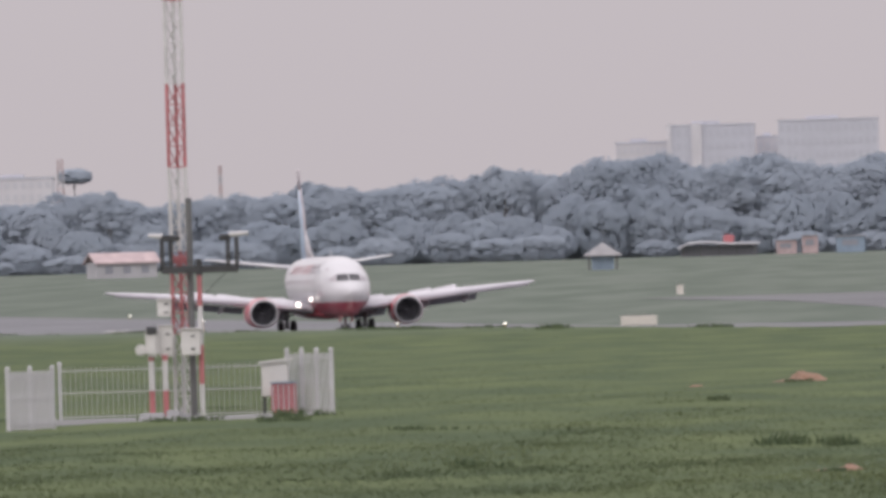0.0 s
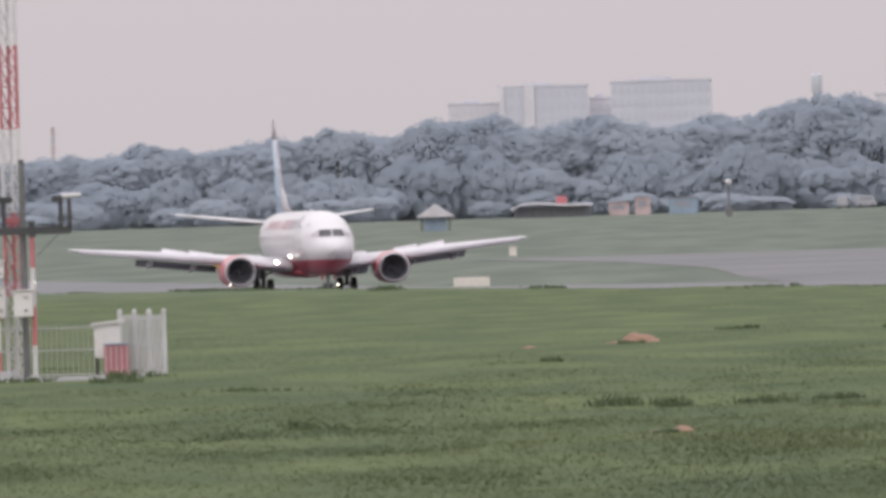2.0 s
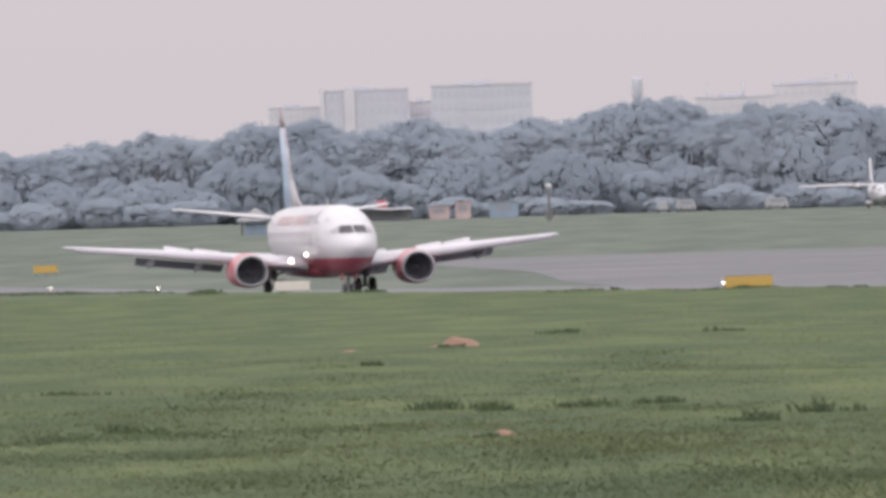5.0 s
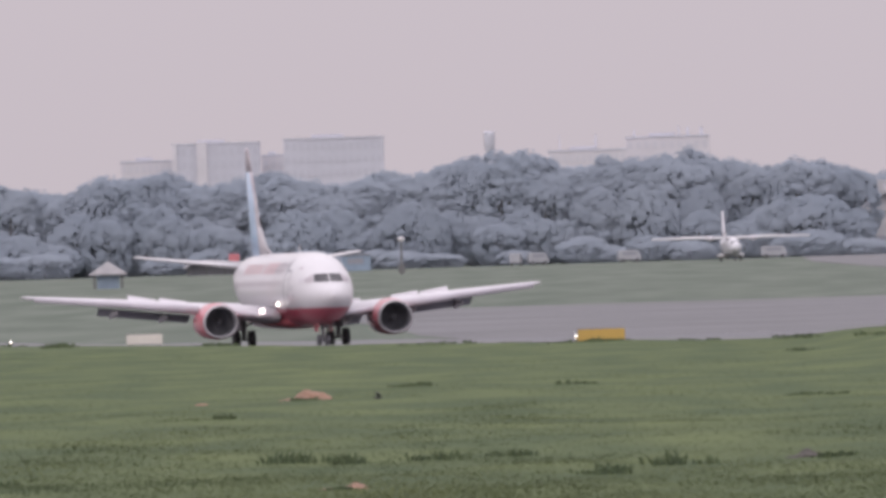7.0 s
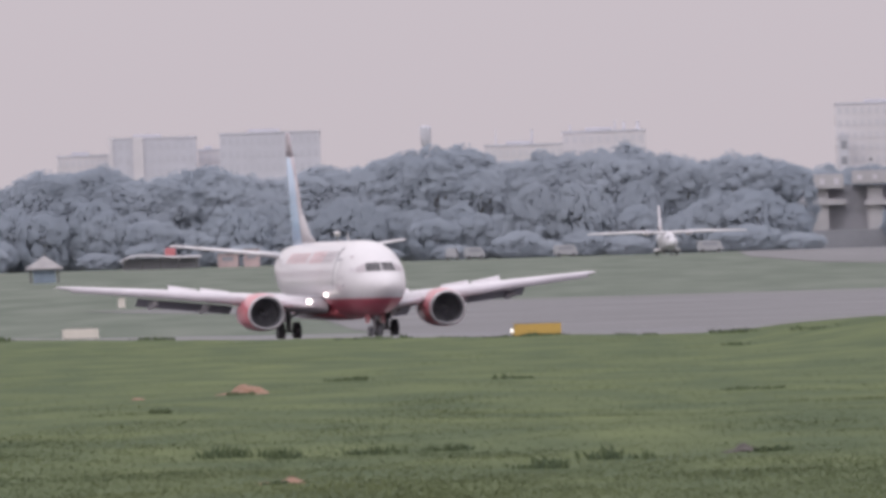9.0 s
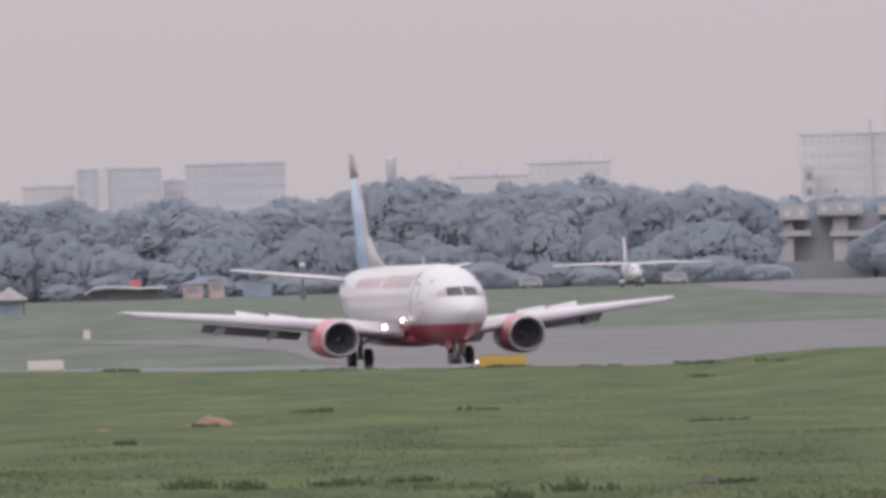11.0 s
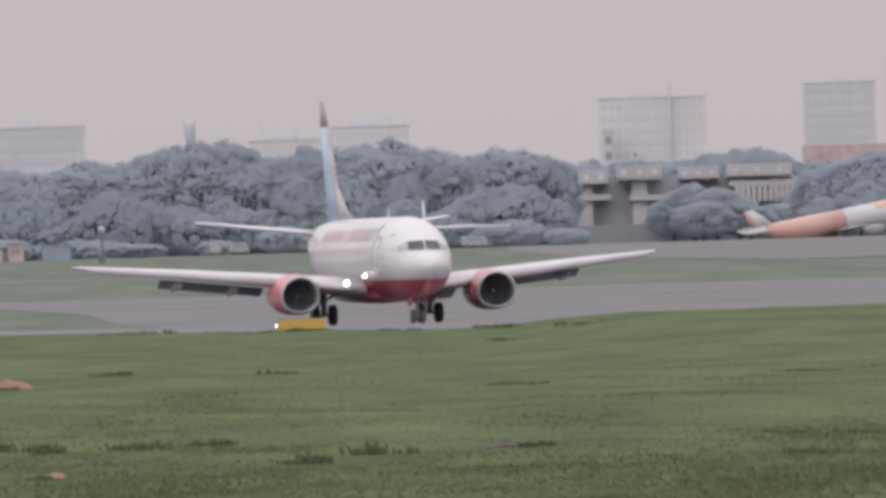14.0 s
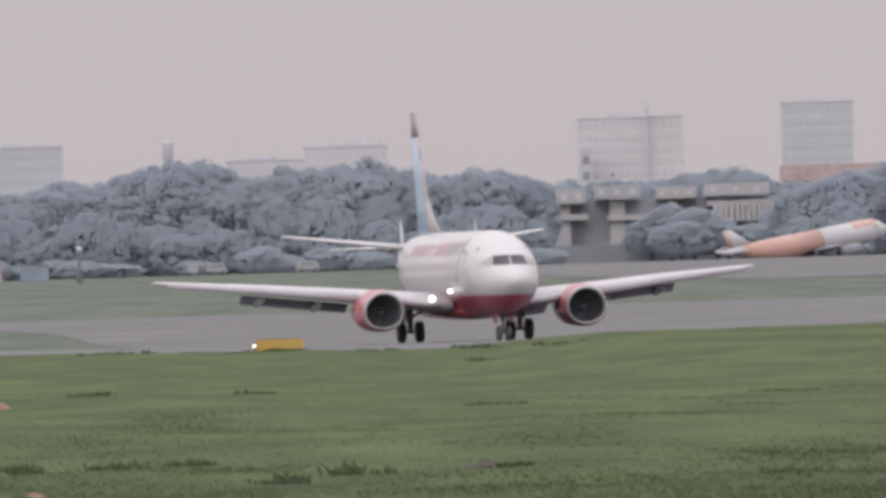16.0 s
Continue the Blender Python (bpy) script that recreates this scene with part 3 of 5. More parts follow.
        for dx in (-0.43, 0.43):
            wheel = tagged(new("wheel"), "black rubber wheel")
            wheel.parent = gear
            part("tyre", torus_tyre(bmesh.new(), s * 2.62 + dx, 0, 0.51, 0.51, 0.36), m_tyre, wheel, "", True)
            part("rim", rod(bmesh.new(), (s * 2.62 + dx - 0.14, 0, 0.51), (s * 2.62 + dx + 0.14, 0, 0.51), 0.3, None, 20), m_hub, wheel, "grey metal rim")
    gear = tagged(new("nose_gear"), "nose landing gear with two small black wheels")
    gear.parent = root
    ny = -11.07
    bm = rod(bmesh.new(), (0, ny, 0.34), (0, ny + 0.05, 1.5), 0.09, 0.11, 12)
    rod(bm, (0, ny, 0.75), (0, ny + 0.9, 1.4), 0.05)
    part("strut", bm, m_strut, gear, "grey nose strut")
    part("axle", rod(bmesh.new(), (-0.3, ny, 0.345), (0.3, ny, 0.345), 0.05), m_strut, gear)
    for s in (1, -1):
        part("gear_door", boxed(s * 0.38 - 0.015, s * 0.38 + 0.015, ny - 0.75, ny + 0.55, 0.85, 1.42, bevel=0.008), m_red, gear, "red nose gear door")
        wheel = tagged(new("wheel"), "small black rubber nose wheel")
        wheel.parent = gear
        part("tyre", torus_tyre(bmesh.new(), s * 0.22, ny, 0.345, 0.345, 0.22, 20), m_tyre, wheel, "", True)
        part("rim", rod(bmesh.new(), (s * 0.22 - 0.09, ny, 0.345), (s * 0.22 + 0.09, ny, 0.345), 0.18, None, 16), m_hub, wheel, "grey metal rim")
    # lights in the right wing root
    for x, y, z, r in ((-2.5, -5.85, 2.05, 0.13), (-1.80, -6.9, 2.38, 0.085)):
        bm = bmesh.new()
        bmesh.ops.create_uvsphere(bm, u_segments=14, v_segments=8, radius=r, matrix=Matrix.Translation((x, y, z)))
        part("landing_light", bm, m_lamp, root, "bright warm landing light", True)
    # spoiler panels, hinged at their front edge
    panels = []
    for s in (1, -1):
        for x0, l0, z0, x1, l1, z1, c in ((2.6, 0.25, 1.98, 4.0, 0.2, 2.12, 0.85), (5.7, 0.1, 2.26, 7.2, 0.25, 2.42, 0.72), (7.35, 0.28, 2.44, 8.9, 0.5, 2.61, 0.66)):
            hinge = Vector((s * x0, l0, z0))
            bm = bmesh.new()
            a, b = Vector((0, 0, 0)), Vector((s * (x1 - x0), l1 - l0, z1 - z0))
            rings = [[p, p + Vector((0, c * 0.5, 0.0)), p + Vector((0, c, 0)), p + Vector((0, c, -0.03)), p + Vector((0, 0, -0.06))] for p in (a, b)]
            sp = part("spoiler", loft(bm, rings), m_grey, root, "light grey hinged spoiler panel")
            sp.location = hinge
            panels.append((sp, hinge))
    return root, panels


plane, spoilers = airliner()

# ---- weather station behind its fence ----
POST = pose(-14.1, 315.0, height(-14.1, 315.0))


def paint_bands(root, name, build, z0, z1, size, first):
    """Pieces of a painted pole, red and white in turn."""
    z, k = z0, first
    while z < z1 - 0.01:
        top = min(z1, z + size)
        part(name, build(z, top), m_mast_red if k else m_mast_white, root, "red painted section" if k else "white painted section")
        z, k = top, 1 - k


def lattice_mast():
    root = thing("lattice_mast", POST @ pose(0.0, 0.35, 0), "slender red and white lattice mast on the grass", "mast")
    w = 0.15

    def bay(z0, z1):
        bm = bmesh.new()
        legs = [Vector((w * math.cos(a), w * math.sin(a), 0)) for a in (radians(210), radians(330), radians(90))]
        for q in legs:
            rod(bm, q + Vector((0, 0, z0)), q + Vector((0, 0, z1)), 0.028, None, 6)
        n = max(1, round((z1 - z0) / 0.31))
        for i in range(n):
            a, b = z0 + (z1 - z0) * i / n, z0 + (z1 - z0) * (i + 1) / n
            for j in range(3):
                p, q = legs[j], legs[(j + 1) % 3]
                rod(bm, p + Vector((0, 0, a)), q + Vector((0, 0, b)), 0.011, None, 5)
                rod(bm, p + Vector((0, 0, a)), q + Vector((0, 0, a)), 0.011, None, 5)
        return bm
    paint_bands(root, "lattice_section", bay, 0.05, 11.0, 1.33, 0)
    part("concrete_foot", boxed(-0.28, 0.28, -0.28, 0.28, -0.1, 0.1, bevel=0.02), m_concrete, root, "pale concrete foot")
    part("cross_plate", boxed(-0.16, 0.16, -0.2, -0.17, 2.5, 2.62, bevel=0.01), m_mast_red, root, "red cross plate")
    return root


def steel_pole():
    root = thing("steel_pole", POST @ pose(0.17, 0.1, 0), "tall plain grey steel pole", "pole")
    part("shaft", rod(bmesh.new(), (0, 0, -0.1), (0, 0, 3.5), 0.055, 0.05, 14), m_pole, root)
    part("cap", rod(bmesh.new(), (0, 0, 3.5), (0, 0, 3.54), 0.06, 0.03, 14), m_black, root, "dark cap")


def visibility_sensor():
    root = thing("visibility_sensor", POST @ pose(0.32, -0.15, 0), "dark U-shaped visibility sensor on red and white post", "weather sensor")

    def tube(z0, z1):
        return rod(bmesh.new(), (0, 0, z0), (0, 0, z1), 0.04, None, 10)
    paint_bands(root, "post_section", tube, -0.05, 2.42, 0.62, 0)
    part("mount", rod(bmesh.new(), (0, 0, 2.3), (0, 0, 2.56), 0.055, None, 10), m_black, root, "dark mount")
    part("crossbar", boxed(-0.60, 0.63, -0.04, 0.04, 2.34, 2.455, bevel=0.01), m_black, root)
    for x in (-0.58, -0.44, 0.47, 0.61):
        part("upright", boxed(x - 0.034, x + 0.034, -0.03, 0.03, 2.40, 2.90, bevel=0.008), m_black, root)
    for a, b, tip in ((-0.60, -0.29, -0.79), (0.52, 0.33, 0.80)):
        lo, hi = min(a, b), max(a, b)
        h = part("sensor_head", boxed(lo, hi, -0.06, 0.06, 2.85, 2.95, bevel=0.02), m_black, root, "dark sensor head")
        part("hood", rod(bmesh.new(), (a * 0.95, 0, 2.935), (tip, 0, 2.955), 0.045, 0.03, 12), m_mast_white, h, "white tubular hood")
    part("cable", rod(bmesh.new(), (0.45, 0.0, 2.36), (0.08, 0.0, 2.0), 0.006, None, 5), m_black, root, "thin black cable")


def equipment_box(x, z0, z1, w, dy, label):
    root = thing("equipment_box", POST @ pose(x, dy, 0), label, "equipment box", "equipment boxes on the mast")
    part("body", boxed(-w / 2, w / 2, -0.14, 0.14, z0, z1, bevel=0.015), m_box, root)
    part("lid", boxed(-w / 2 - 0.02, w / 2 + 0.02, -0.17, 0.16, z1, z1 + 0.025, bevel=0.008), m_box, root, "white overhanging lid")
    for k in (0.25, 0.75):
        part("latch", boxed(-0.02 + w * 0.1, 0.04 + w * 0.1, -0.16, -0.14, z0 + (z1 - z0) * k - 0.01, z0 + (z1 - z0) * k + 0.015), m_black, root, "dark latch")
    return root


def instrument_stand():
    root = thing("instrument_stand", POST @ pose(-0.42, -0.2, 0), "short red and white stand with white instrument head", "weather instrument")
    for x in (-0.06, 0.16):
        def tube(z0, z1, x=x):
            return rod(bmesh.new(), (x, 0, z0), (x, 0, z1), 0.045, None, 10)
        paint_bands(root, "leg_section", tube, 0.0, 1.05, 0.48, 1)
    head = part("instrument_head", boxed(-0.14, 0.07, -0.16, 0.16, 1.02, 1.5, bevel=0.05), m_box, root, "white rounded instrument head")
    part("lens_window", boxed(-0.12, 0.05, -0.19, -0.16, 1.38, 1.5, bevel=0.01), m_black, head, "dark lens window")
    part("side_hood", boxed(-0.30, -0.14, -0.1, 0.1, 1.05, 1.22, bevel=0.03), m_box, head, "white side hood")
    part("foot", boxed(-0.25, 0.13, -0.2, 0.2, -0.06, 0.13, bevel=0.02), m_concrete, root, "pale concrete foot")
    part("foot", boxed(0.16, 0.39, -0.16, 0.16, -0.06, 0.17, bevel=0.02), m_concrete, root, "pale concrete foot")


def station_cabinet():
    m = pose(-12.62, 315.2, height(-12.62, 315.2))
    root = thing("station_cabinet", m, "white metal cabinet with sloping lid on short legs", "cabinet")
    part("body", boxed(-0.22, 0.2, -0.16, 0.16, 0.32, 0.86, bevel=0.015), m_box, root)
    bm = boxed(-0.27, 0.27, -0.22, 0.22, 0.86, 0.90, bevel=0.01)
    for v in bm.verts:
        v.co.z += v.co.x * 0.10
    part("lid", bm, m_box, root, "white sloping lid")
    for x in (-0.19, 0.16):
        for y in (-0.12, 0.12):
            part("leg", rod(bmesh.new(), (x, y, -0.05), (x, y, 0.34), 0.02, None, 6), m_black, root)
    red = thing("battery_box", m @ pose(0.14, -0.45, 0), "red slatted box standing before the white cabinet", "equipment box")
    part("body", boxed(-0.2, 0.2, -0.13, 0.13, 0.04, 0.52, bevel=0.015), m_mast_red, red)
    part("rim", boxed(-0.215, 0.215, -0.145, 0.145, 0.52, 0.55, bevel=0.008), m_bluecloth, red, "dark blue rim")
    for k in range(5):
        x = -0.17 + k * 0.085
        part("slat", boxed(x - 0.012, x + 0.012, -0.15, -0.13, 0.08, 0.5), m_maroon, red)
    part("base_slab", boxed(-0.34, 0.34, -0.24, 0.24, -0.06, 0.05, bevel=0.01), m_concrete, red, "pale concrete slab")


def fence_panel(a, b, gap, thick, posts, label, tall=1.0):
    """A picket panel from a to b on the ground."""
    a, b = Vector(a), Vector(b)
    z = height(a.x, a.y) - 0.02
    run = b - a
    root = thing("fence_panel", Matrix.Translation((a.x, a.y, z)) @ pose(0, 0, 0, 0, 0, math.degrees(math.atan2(run.y, run.x))), label, "fence", "fence round the weather station")
    length = run.length
    for h in (0.12, tall * 0.55, tall - 0.06):
        part("rail", boxed(0, length, -0.01, 0.01, h - 0.008, h + 0.008), m_fence, root)
    n = round(length / gap)
    bar = None
    for i in range(n + 1):
        x = length * i / n
        if bar is None:
            bar = part("picket", boxed(-thick / 2, thick / 2, -0.02, -0.012, 0.03, tall), m_fence, root)
        else:
            o = new("picket", bar.data)
            o.parent, o.location = root, (x, 0, 0)
    for i in range(posts + 1):
        x = length * i / posts
        p = part("post", boxed(x - 0.026, x + 0.026, -0.03, 0.03, -0.1, tall + 0.05, bevel=0.006), m_fence, root, "square white post")
        part("post_cap", rod(bmesh.new(), (x, 0, tall + 0.05), (x, 0, tall + 0.09), 0.045, 0.02, 8), m_fence, p)


lattice_mast()
steel_pole()
visibility_sensor()
equipment_box(-0.24, 1.02, 1.50, 0.23, -0.05, "white steel equipment box with two dark latches")
equipment_box(0.16, 1.03, 1.44, 0.31, -0.2, "smaller white steel equipment box with latches")
equipment_box(-0.26, 1.66, 1.92, 0.22, 0.15, "small pale equipment box beneath a flat lid")
instrument_stand()
station_cabinet()
fence_panel((-16.41, 306.0), (-15.87, 309.0), 0.08, 0.040, 2, "dense white picket fence panel seen edge-on", 0.93)
fence_panel((-16.13, 316.4), (-12.48, 316.4), 0.085, 0.006, 1, "thin white picket fence panel between posts", 0.92)
fence_panel((-12.48, 316.4), (-11.66, 313.4), 0.085, 0.022, 3, "dense white picket fence panel with four posts")
tagged(part("kerb", boxed(-16.5, -11.9, 313.2, 313.4, -0.1, 0.06, bevel=0.02), m_concrete), "low pale concrete edging before the fence", "kerb", kind="structure")

# ---- runway signs, markers and lights ----


def runway_sign(x, y, w, z0, z1, face, label, marks=0):
    root = thing("runway_sign", pose(x, y, height(x, y), 0, 0, 3), label, "sign")
    part("panel", boxed(-w / 2, w / 2, -0.09, 0.09, z0, z1, bevel=0.02), face, root)
    part("frame", boxed(-w / 2 - 0.02, w / 2 + 0.02, -0.06, 0.10, z1, z1 + 0.03), m_pole, root, "grey top frame")
    for i in range(3):
        q = -w / 2 + 0.15 + (w - 0.3) * i / 2
        part("leg", rod(bmesh.new(), (q, 0, -0.1), (q, 0, z0), 0.03, None, 8), m_pole, root)
    for i in range(marks):
        q = w * (0.02 + 0.2 * i)
        part("mark", boxed(q, q + 0.10, -0.10, -0.093, z0 + 0.1, z1 - 0.12), m_black, root, "plain dark mark")


runway_sign(-20.7, 959, 1.74, 0.12, 0.60, m_signwhite, "long white runway distance sign in the grass")
runway_sign(1.24, 817, 1.95, 0.06, 0.54, m_yellow, "long plain yellow runway sign in the grass")
runway_sign(-56.3, 1655, 2.0, 0.35, 0.95, m_yellow, "far yellow runway sign beyond the runway")


def edge_light(x, y, z):
    base = height(x, y)
    root = thing("edge_light", pose(x, y, base), "small bright runway edge light on short stake", "runway light", "runway edge lights")
    part("stake", rod(bmesh.new(), (0, 0, -0.1), (0, 0, z - base - 0.05), 0.03, 0.03, 8), m_yellow, root, "yellow stake")
    bm = bmesh.new()
    bmesh.ops.create_uvsphere(bm, u_segments=12, v_segments=8, radius=0.045, matrix=Matrix.Translation((0, 0, z - base)))
    part("lamp_glass", bm, m_edge, root, "glowing lamp glass", True)


for lx, ly, lz in ((-78.1, 1650, 0.95), (-61.1, 1400, 0.55), (-36.9, 1092, 0.42), (-29.2, 1030, 0.33), (0.19, 816, 0.2)):
    edge_light(lx, ly, max(lz, height(lx, ly) + 0.2))
marker = thing("marker_post", pose(-35.6, 1830, height(-35.6, 1830)), "small white marker box in the grass", "marker")
part("body", boxed(-0.32, 0.32, -0.3, 0.3, -0.3, 0.82, bevel=0.05), m_signwhite, marker)
part("lid", boxed(-0.36, 0.36, -0.34, 0.34, 0.82, 0.9, bevel=0.03), m_signwhite, marker)

# ---- far airfield ----


def shelter():
    root = thing("shelter", pose(-62.96, 2700, height(-62.96, 2700)), "small square shelter with grey pyramid roof", "hut")
    bm = bmesh.new()
    base = [bm.verts.new((2.6 * x, 2.6 * y, 2.0)) for x, y in ((-1, -1), (1, -1), (1, 1), (-1, 1))]
    rim = [bm.verts.new((2.6 * x, 2.6 * y, 1.85)) for x, y in ((-1, -1), (1, -1), (1, 1), (-1, 1))]
    top = bm.verts.new((0, 0, 3.75))
    for i in range(4):
        bm.faces.new((base[i], base[(i + 1) % 4], top))
        bm.faces.new((rim[i], rim[(i + 1) % 4], base[(i + 1) % 4], base[i]))
    bm.faces.new(rim[::-1])
    part("roof", bm, m_thatch, root, "grey pyramid roof")
    part("wall", boxed(-1.5, 1.5, -1.5, 1.5, -0.3, 1.9), m_bluecloth, root, "dull bluish wall")
    for x in (-1.9, 1.9):
        for y in (-1.9, 1.9):
            part("post", rod(bmesh.new(), (x, y, -0.3), (x, y, 1.9), 0.09), m_pole, root)


def gabled_house(x, y, w, d, wall, ridge, label, yaw=0):
    root = thing("house", pose(x, y, height(x, y) - 0.1, 0, 0, yaw), label, "house")
    walls = part("wall", boxed(-w / 2, w / 2, -d / 2, d / 2, -0.3, wall), m_concrete, root, "pale plaster wall")
    bm = bmesh.new()
    e = 0.5
    prof = ((-d / 2 - e, wall - 0.1), (0, ridge), (d / 2 + e, wall - 0.1), (d / 2 + e, wall - 0.3), (0, ridge - 0.22), (-d / 2 - e, wall - 0.3))
    loft(bm, [[(q, a, b) for a, b in prof] for q in (-w / 2 - e, w / 2 + e)])
    part("roof", bm, m_tile, root, "dull red tiled roof")
    for q in (-0.3, 0.0, 0.3):
        part("window", boxed(q * w - 0.6, q * w + 0.6, -d / 2 - 0.05, -d / 2, wall * 0.3, wall * 0.75), m_shade_pane, walls, "dark window")


def canopy_shed():
    root = thing("open_shed", pose(-57.5, 3300, height(-57.5, 3300)), "long low open shed with pale sheet roof", "shed")
    bm = bmesh.new()
    rings = []
    for i in range(9):
        q = -6.8 + 13.6 * i / 8
        h = 2.2 + 0.35 * math.sin(math.pi * min(1, i / 5)) - (0.7 if i == 0 else 0)
        rings.append([(q, -2, h - 0.2), (q, 0, h), (q, 2, h - 0.2), (q, 2, h - 0.35), (q, -2, h - 0.35)])
    part("roof", loft(bm, rings), m_concrete, root, "pale sheet roof")
    for q in (-6, -3, 0, 3, 6):
        part("post", rod(bmesh.new(), (q, -1.8, -0.2), (q, -1.8, 2.0), 0.08), m_pole, root)
    part("back_wall", boxed(-6.4, 6.4, 1.6, 1.8, -0.2, 1.9), m_shade_pane, root, "shaded back wall")
    r = thing("water_tank", pose(-55.9, 3301.0, height(-55.9, 3301)), "red box tank behind the long shed", "tank")
    part("tank", boxed(-0.9, 0.9, 1.0, 2.6, 2.2, 3.5, bevel=0.1), m_mast_red, r)
    part("stand", boxed(-0.7, 0.7, 1.2, 2.4, -0.2, 2.2), m_pole, r, "grey stand")


def kiosk(x, y, w, h, material, label):
    root = thing("kiosk", pose(x, y, height(x, y)), label, "kiosk")
    part("body", boxed(-w / 2, w / 2, -1, 1, -0.2, h, bevel=0.05), material, root)
    part("roof", boxed(-w / 2 - 0.15, w / 2 + 0.15, -1.2, 1.2, h, h + 0.15), m_thatch, root, "flat grey roof")
    part("window", boxed(-w * 0.3, w * 0.25, -1.06, -1.0, h * 0.45, h * 0.8), m_shade_pane, root, "dark window")


def apron_lamp(x, y, top):
    root = thing("apron_lamp", pose(x, y, height(x, y)), "thin grey lamp post with round white head", "lamp post")
    part("post", rod(bmesh.new(), (0, 0, -0.2), (0, 0, top), 0.22, 0.15, 10), m_pole, root)
    bm = bmesh.new()
    bmesh.ops.create_uvsphere(bm, u_segments=14, v_segments=8, radius=0.5, matrix=Matrix.Translation((0, 0, top + 0.3)) @ Matrix.Diagonal((1, 1, 0.8, 1)))
    part("head", bm, m_mast_white, root, "round white head", True)
    part("control_box", boxed(-0.5, 0.5, -0.3, 0.3, 0.2, 1.4, bevel=0.05), m_pole, root)


def van(x, y, w, label, yaw):
    root = thing("van", pose(x, y, height(x, y), 0, 0, yaw), label, "van", "parked vans by the trees")
    bm = boxed(-w / 2, w / 2, -0.95, 0.95, 0.35, 2.1, bevel=0.15)
    for v in bm.verts:
        if v.co.x > w * 0.3 and v.co.z > 1.2:
            v.co.x -= 0.6
    part("body", bm, m_van, root)
    part("side_window", boxed(-w * 0.3, w * 0.25, -0.99, -0.94, 1.3, 1.8), m_shade_pane, root, "dark window")
    for q in (-w * 0.3, w * 0.3):
        for s in (-0.85, 0.85):
            part("wheel", torus_tyre(bmesh.new(), 0, 0, 0, 0.36, 0.22, 14), m_tyre, root, "", True).matrix_local = pose(q, s, 0.36, 0, 0, 90)


shelter()
gabled_house(-143.0, 3000, 9.5, 6.0, 2.6, 4.0, "white house with dull red roof among trees", 18)
canopy_shed()
kiosk(-42.3, 3300, 2.6, 2.9, m_tile, "small orange-beige kiosk on the grass")
kiosk(-46.4, 3310, 3.4, 2.2, m_tile, "low brownish kiosk on the grass")
kiosk(-35.5, 3300, 4.8, 2.6, m_bluecloth, "low blue cabin at the edge of the trees")
apron_lamp(-25.4, 3000, 5.0)
van(-9.1, 3400, 2.4, "small white van parked by the trees", 80)
van(-5.25, 3400, 3.6, "white van parked sideways by the trees", 8)
van(10.5, 3420, 4.2, "pale van parked beneath the trees", 6)
van(35.5, 3420, 4.6, "pale van parked beneath the trees", 2)


def transport_plane():
    """High-winged turboprop, facing the runway."""
    x, y = 26.2, 3200
    root = thing("turboprop_aircraft", pose(x, y, height(x, y), 0, 0, 6), "white high-winged turboprop aircraft parked on grass", "aircraft")
    st = ((-8.5, 0.1, 2.2, 2.0, 2.1), (-7.9, 0.7, 2.7, 1.4, 2.0), (-6.6, 1.0, 3.5, 1.0, 2.1), (-5.0, 1.15, 3.72, 0.85, 2.2), (3.5, 1.15, 3.72, 0.85, 2.2), (8.0, 0.8, 3.8, 2.1, 2.9), (11.5, 0.25, 3.8, 3.2, 3.5))
    part("fuselage", loft(bmesh.new(), [oval(*s, 24) for s in st]), m_dull_white, root, "", True)
    part("windscreen", boxed(-0.75, 0.75, -7.25, -6.9, 2.75, 3.15, bevel=0.05), m_shade_pane, root, "dark windscreen")
    for s in (1, -1):
        w = part("wing", loft(bmesh.new(), [wing_ring(s * q, l, c, z, 1.2) for q, l, c, z in ((0, -2.0, 3.0, 3.70), (6, -2.0, 3.0, 3.82), (12.9, -1.5, 1.6, 3.78))]), m_white, root, "straight white high wing", True)
        nac = [oval(q, r, 3.75 + r * 0.8, 3.7 - r * 0.9, None, 14, s * 3.5) for q, r in ((-4.6, 0.12), (-4.3, 0.38), (-2.5, 0.5), (0.2, 0.42), (1.6, 0.12))]
        part("nacelle", loft(bmesh.new(), nac), m_grey, w, "grey engine nacelle", True)
        part("tailplane", loft(bmesh.new(), [wing_ring(s * q, l, c, z, 0.7) for q, l, c, z in ((0.2, 8.6, 2.3, 3.75), (5.2, 9.4, 1.3, 3.85))]), m_grey, root, "white tailplane", True)
        spon = [oval(q, r, 0.95 + r * 0.5, 0.95 - r * 0.7, None, 14, s * 1.45) for q, r in ((-2.4, 0.1), (-1.6, 0.55), (1.8, 0.6), (3.0, 0.1))]
        part("sponson", loft(bmesh.new(), spon), m_white, root, "white wheel sponson", True)
        part("wheel", torus_tyre(bmesh.new(), s * 1.6, 0.3, 0.42, 0.42, 0.3, 16), m_tyre, root, "", True)
    part("wheel", torus_tyre(bmesh.new(), 0.0, -6.2, 0.34, 0.34, 0.3, 16), m_tyre, root, "", True)
    part("gear_leg", rod(bmesh.new(), (0, -6.2, 0.34), (0, -6.2, 1.2), 0.08), m_strut, root)
    part("fin", loft(bmesh.new(), [fin_ring(z, l, c, 1.0) for z, l, c in ((3.7, 6.8, 4.6), (5.2, 8.4, 3.1), (8.2, 9.9, 1.9))]), m_facade, root, "pale upright fin", True)


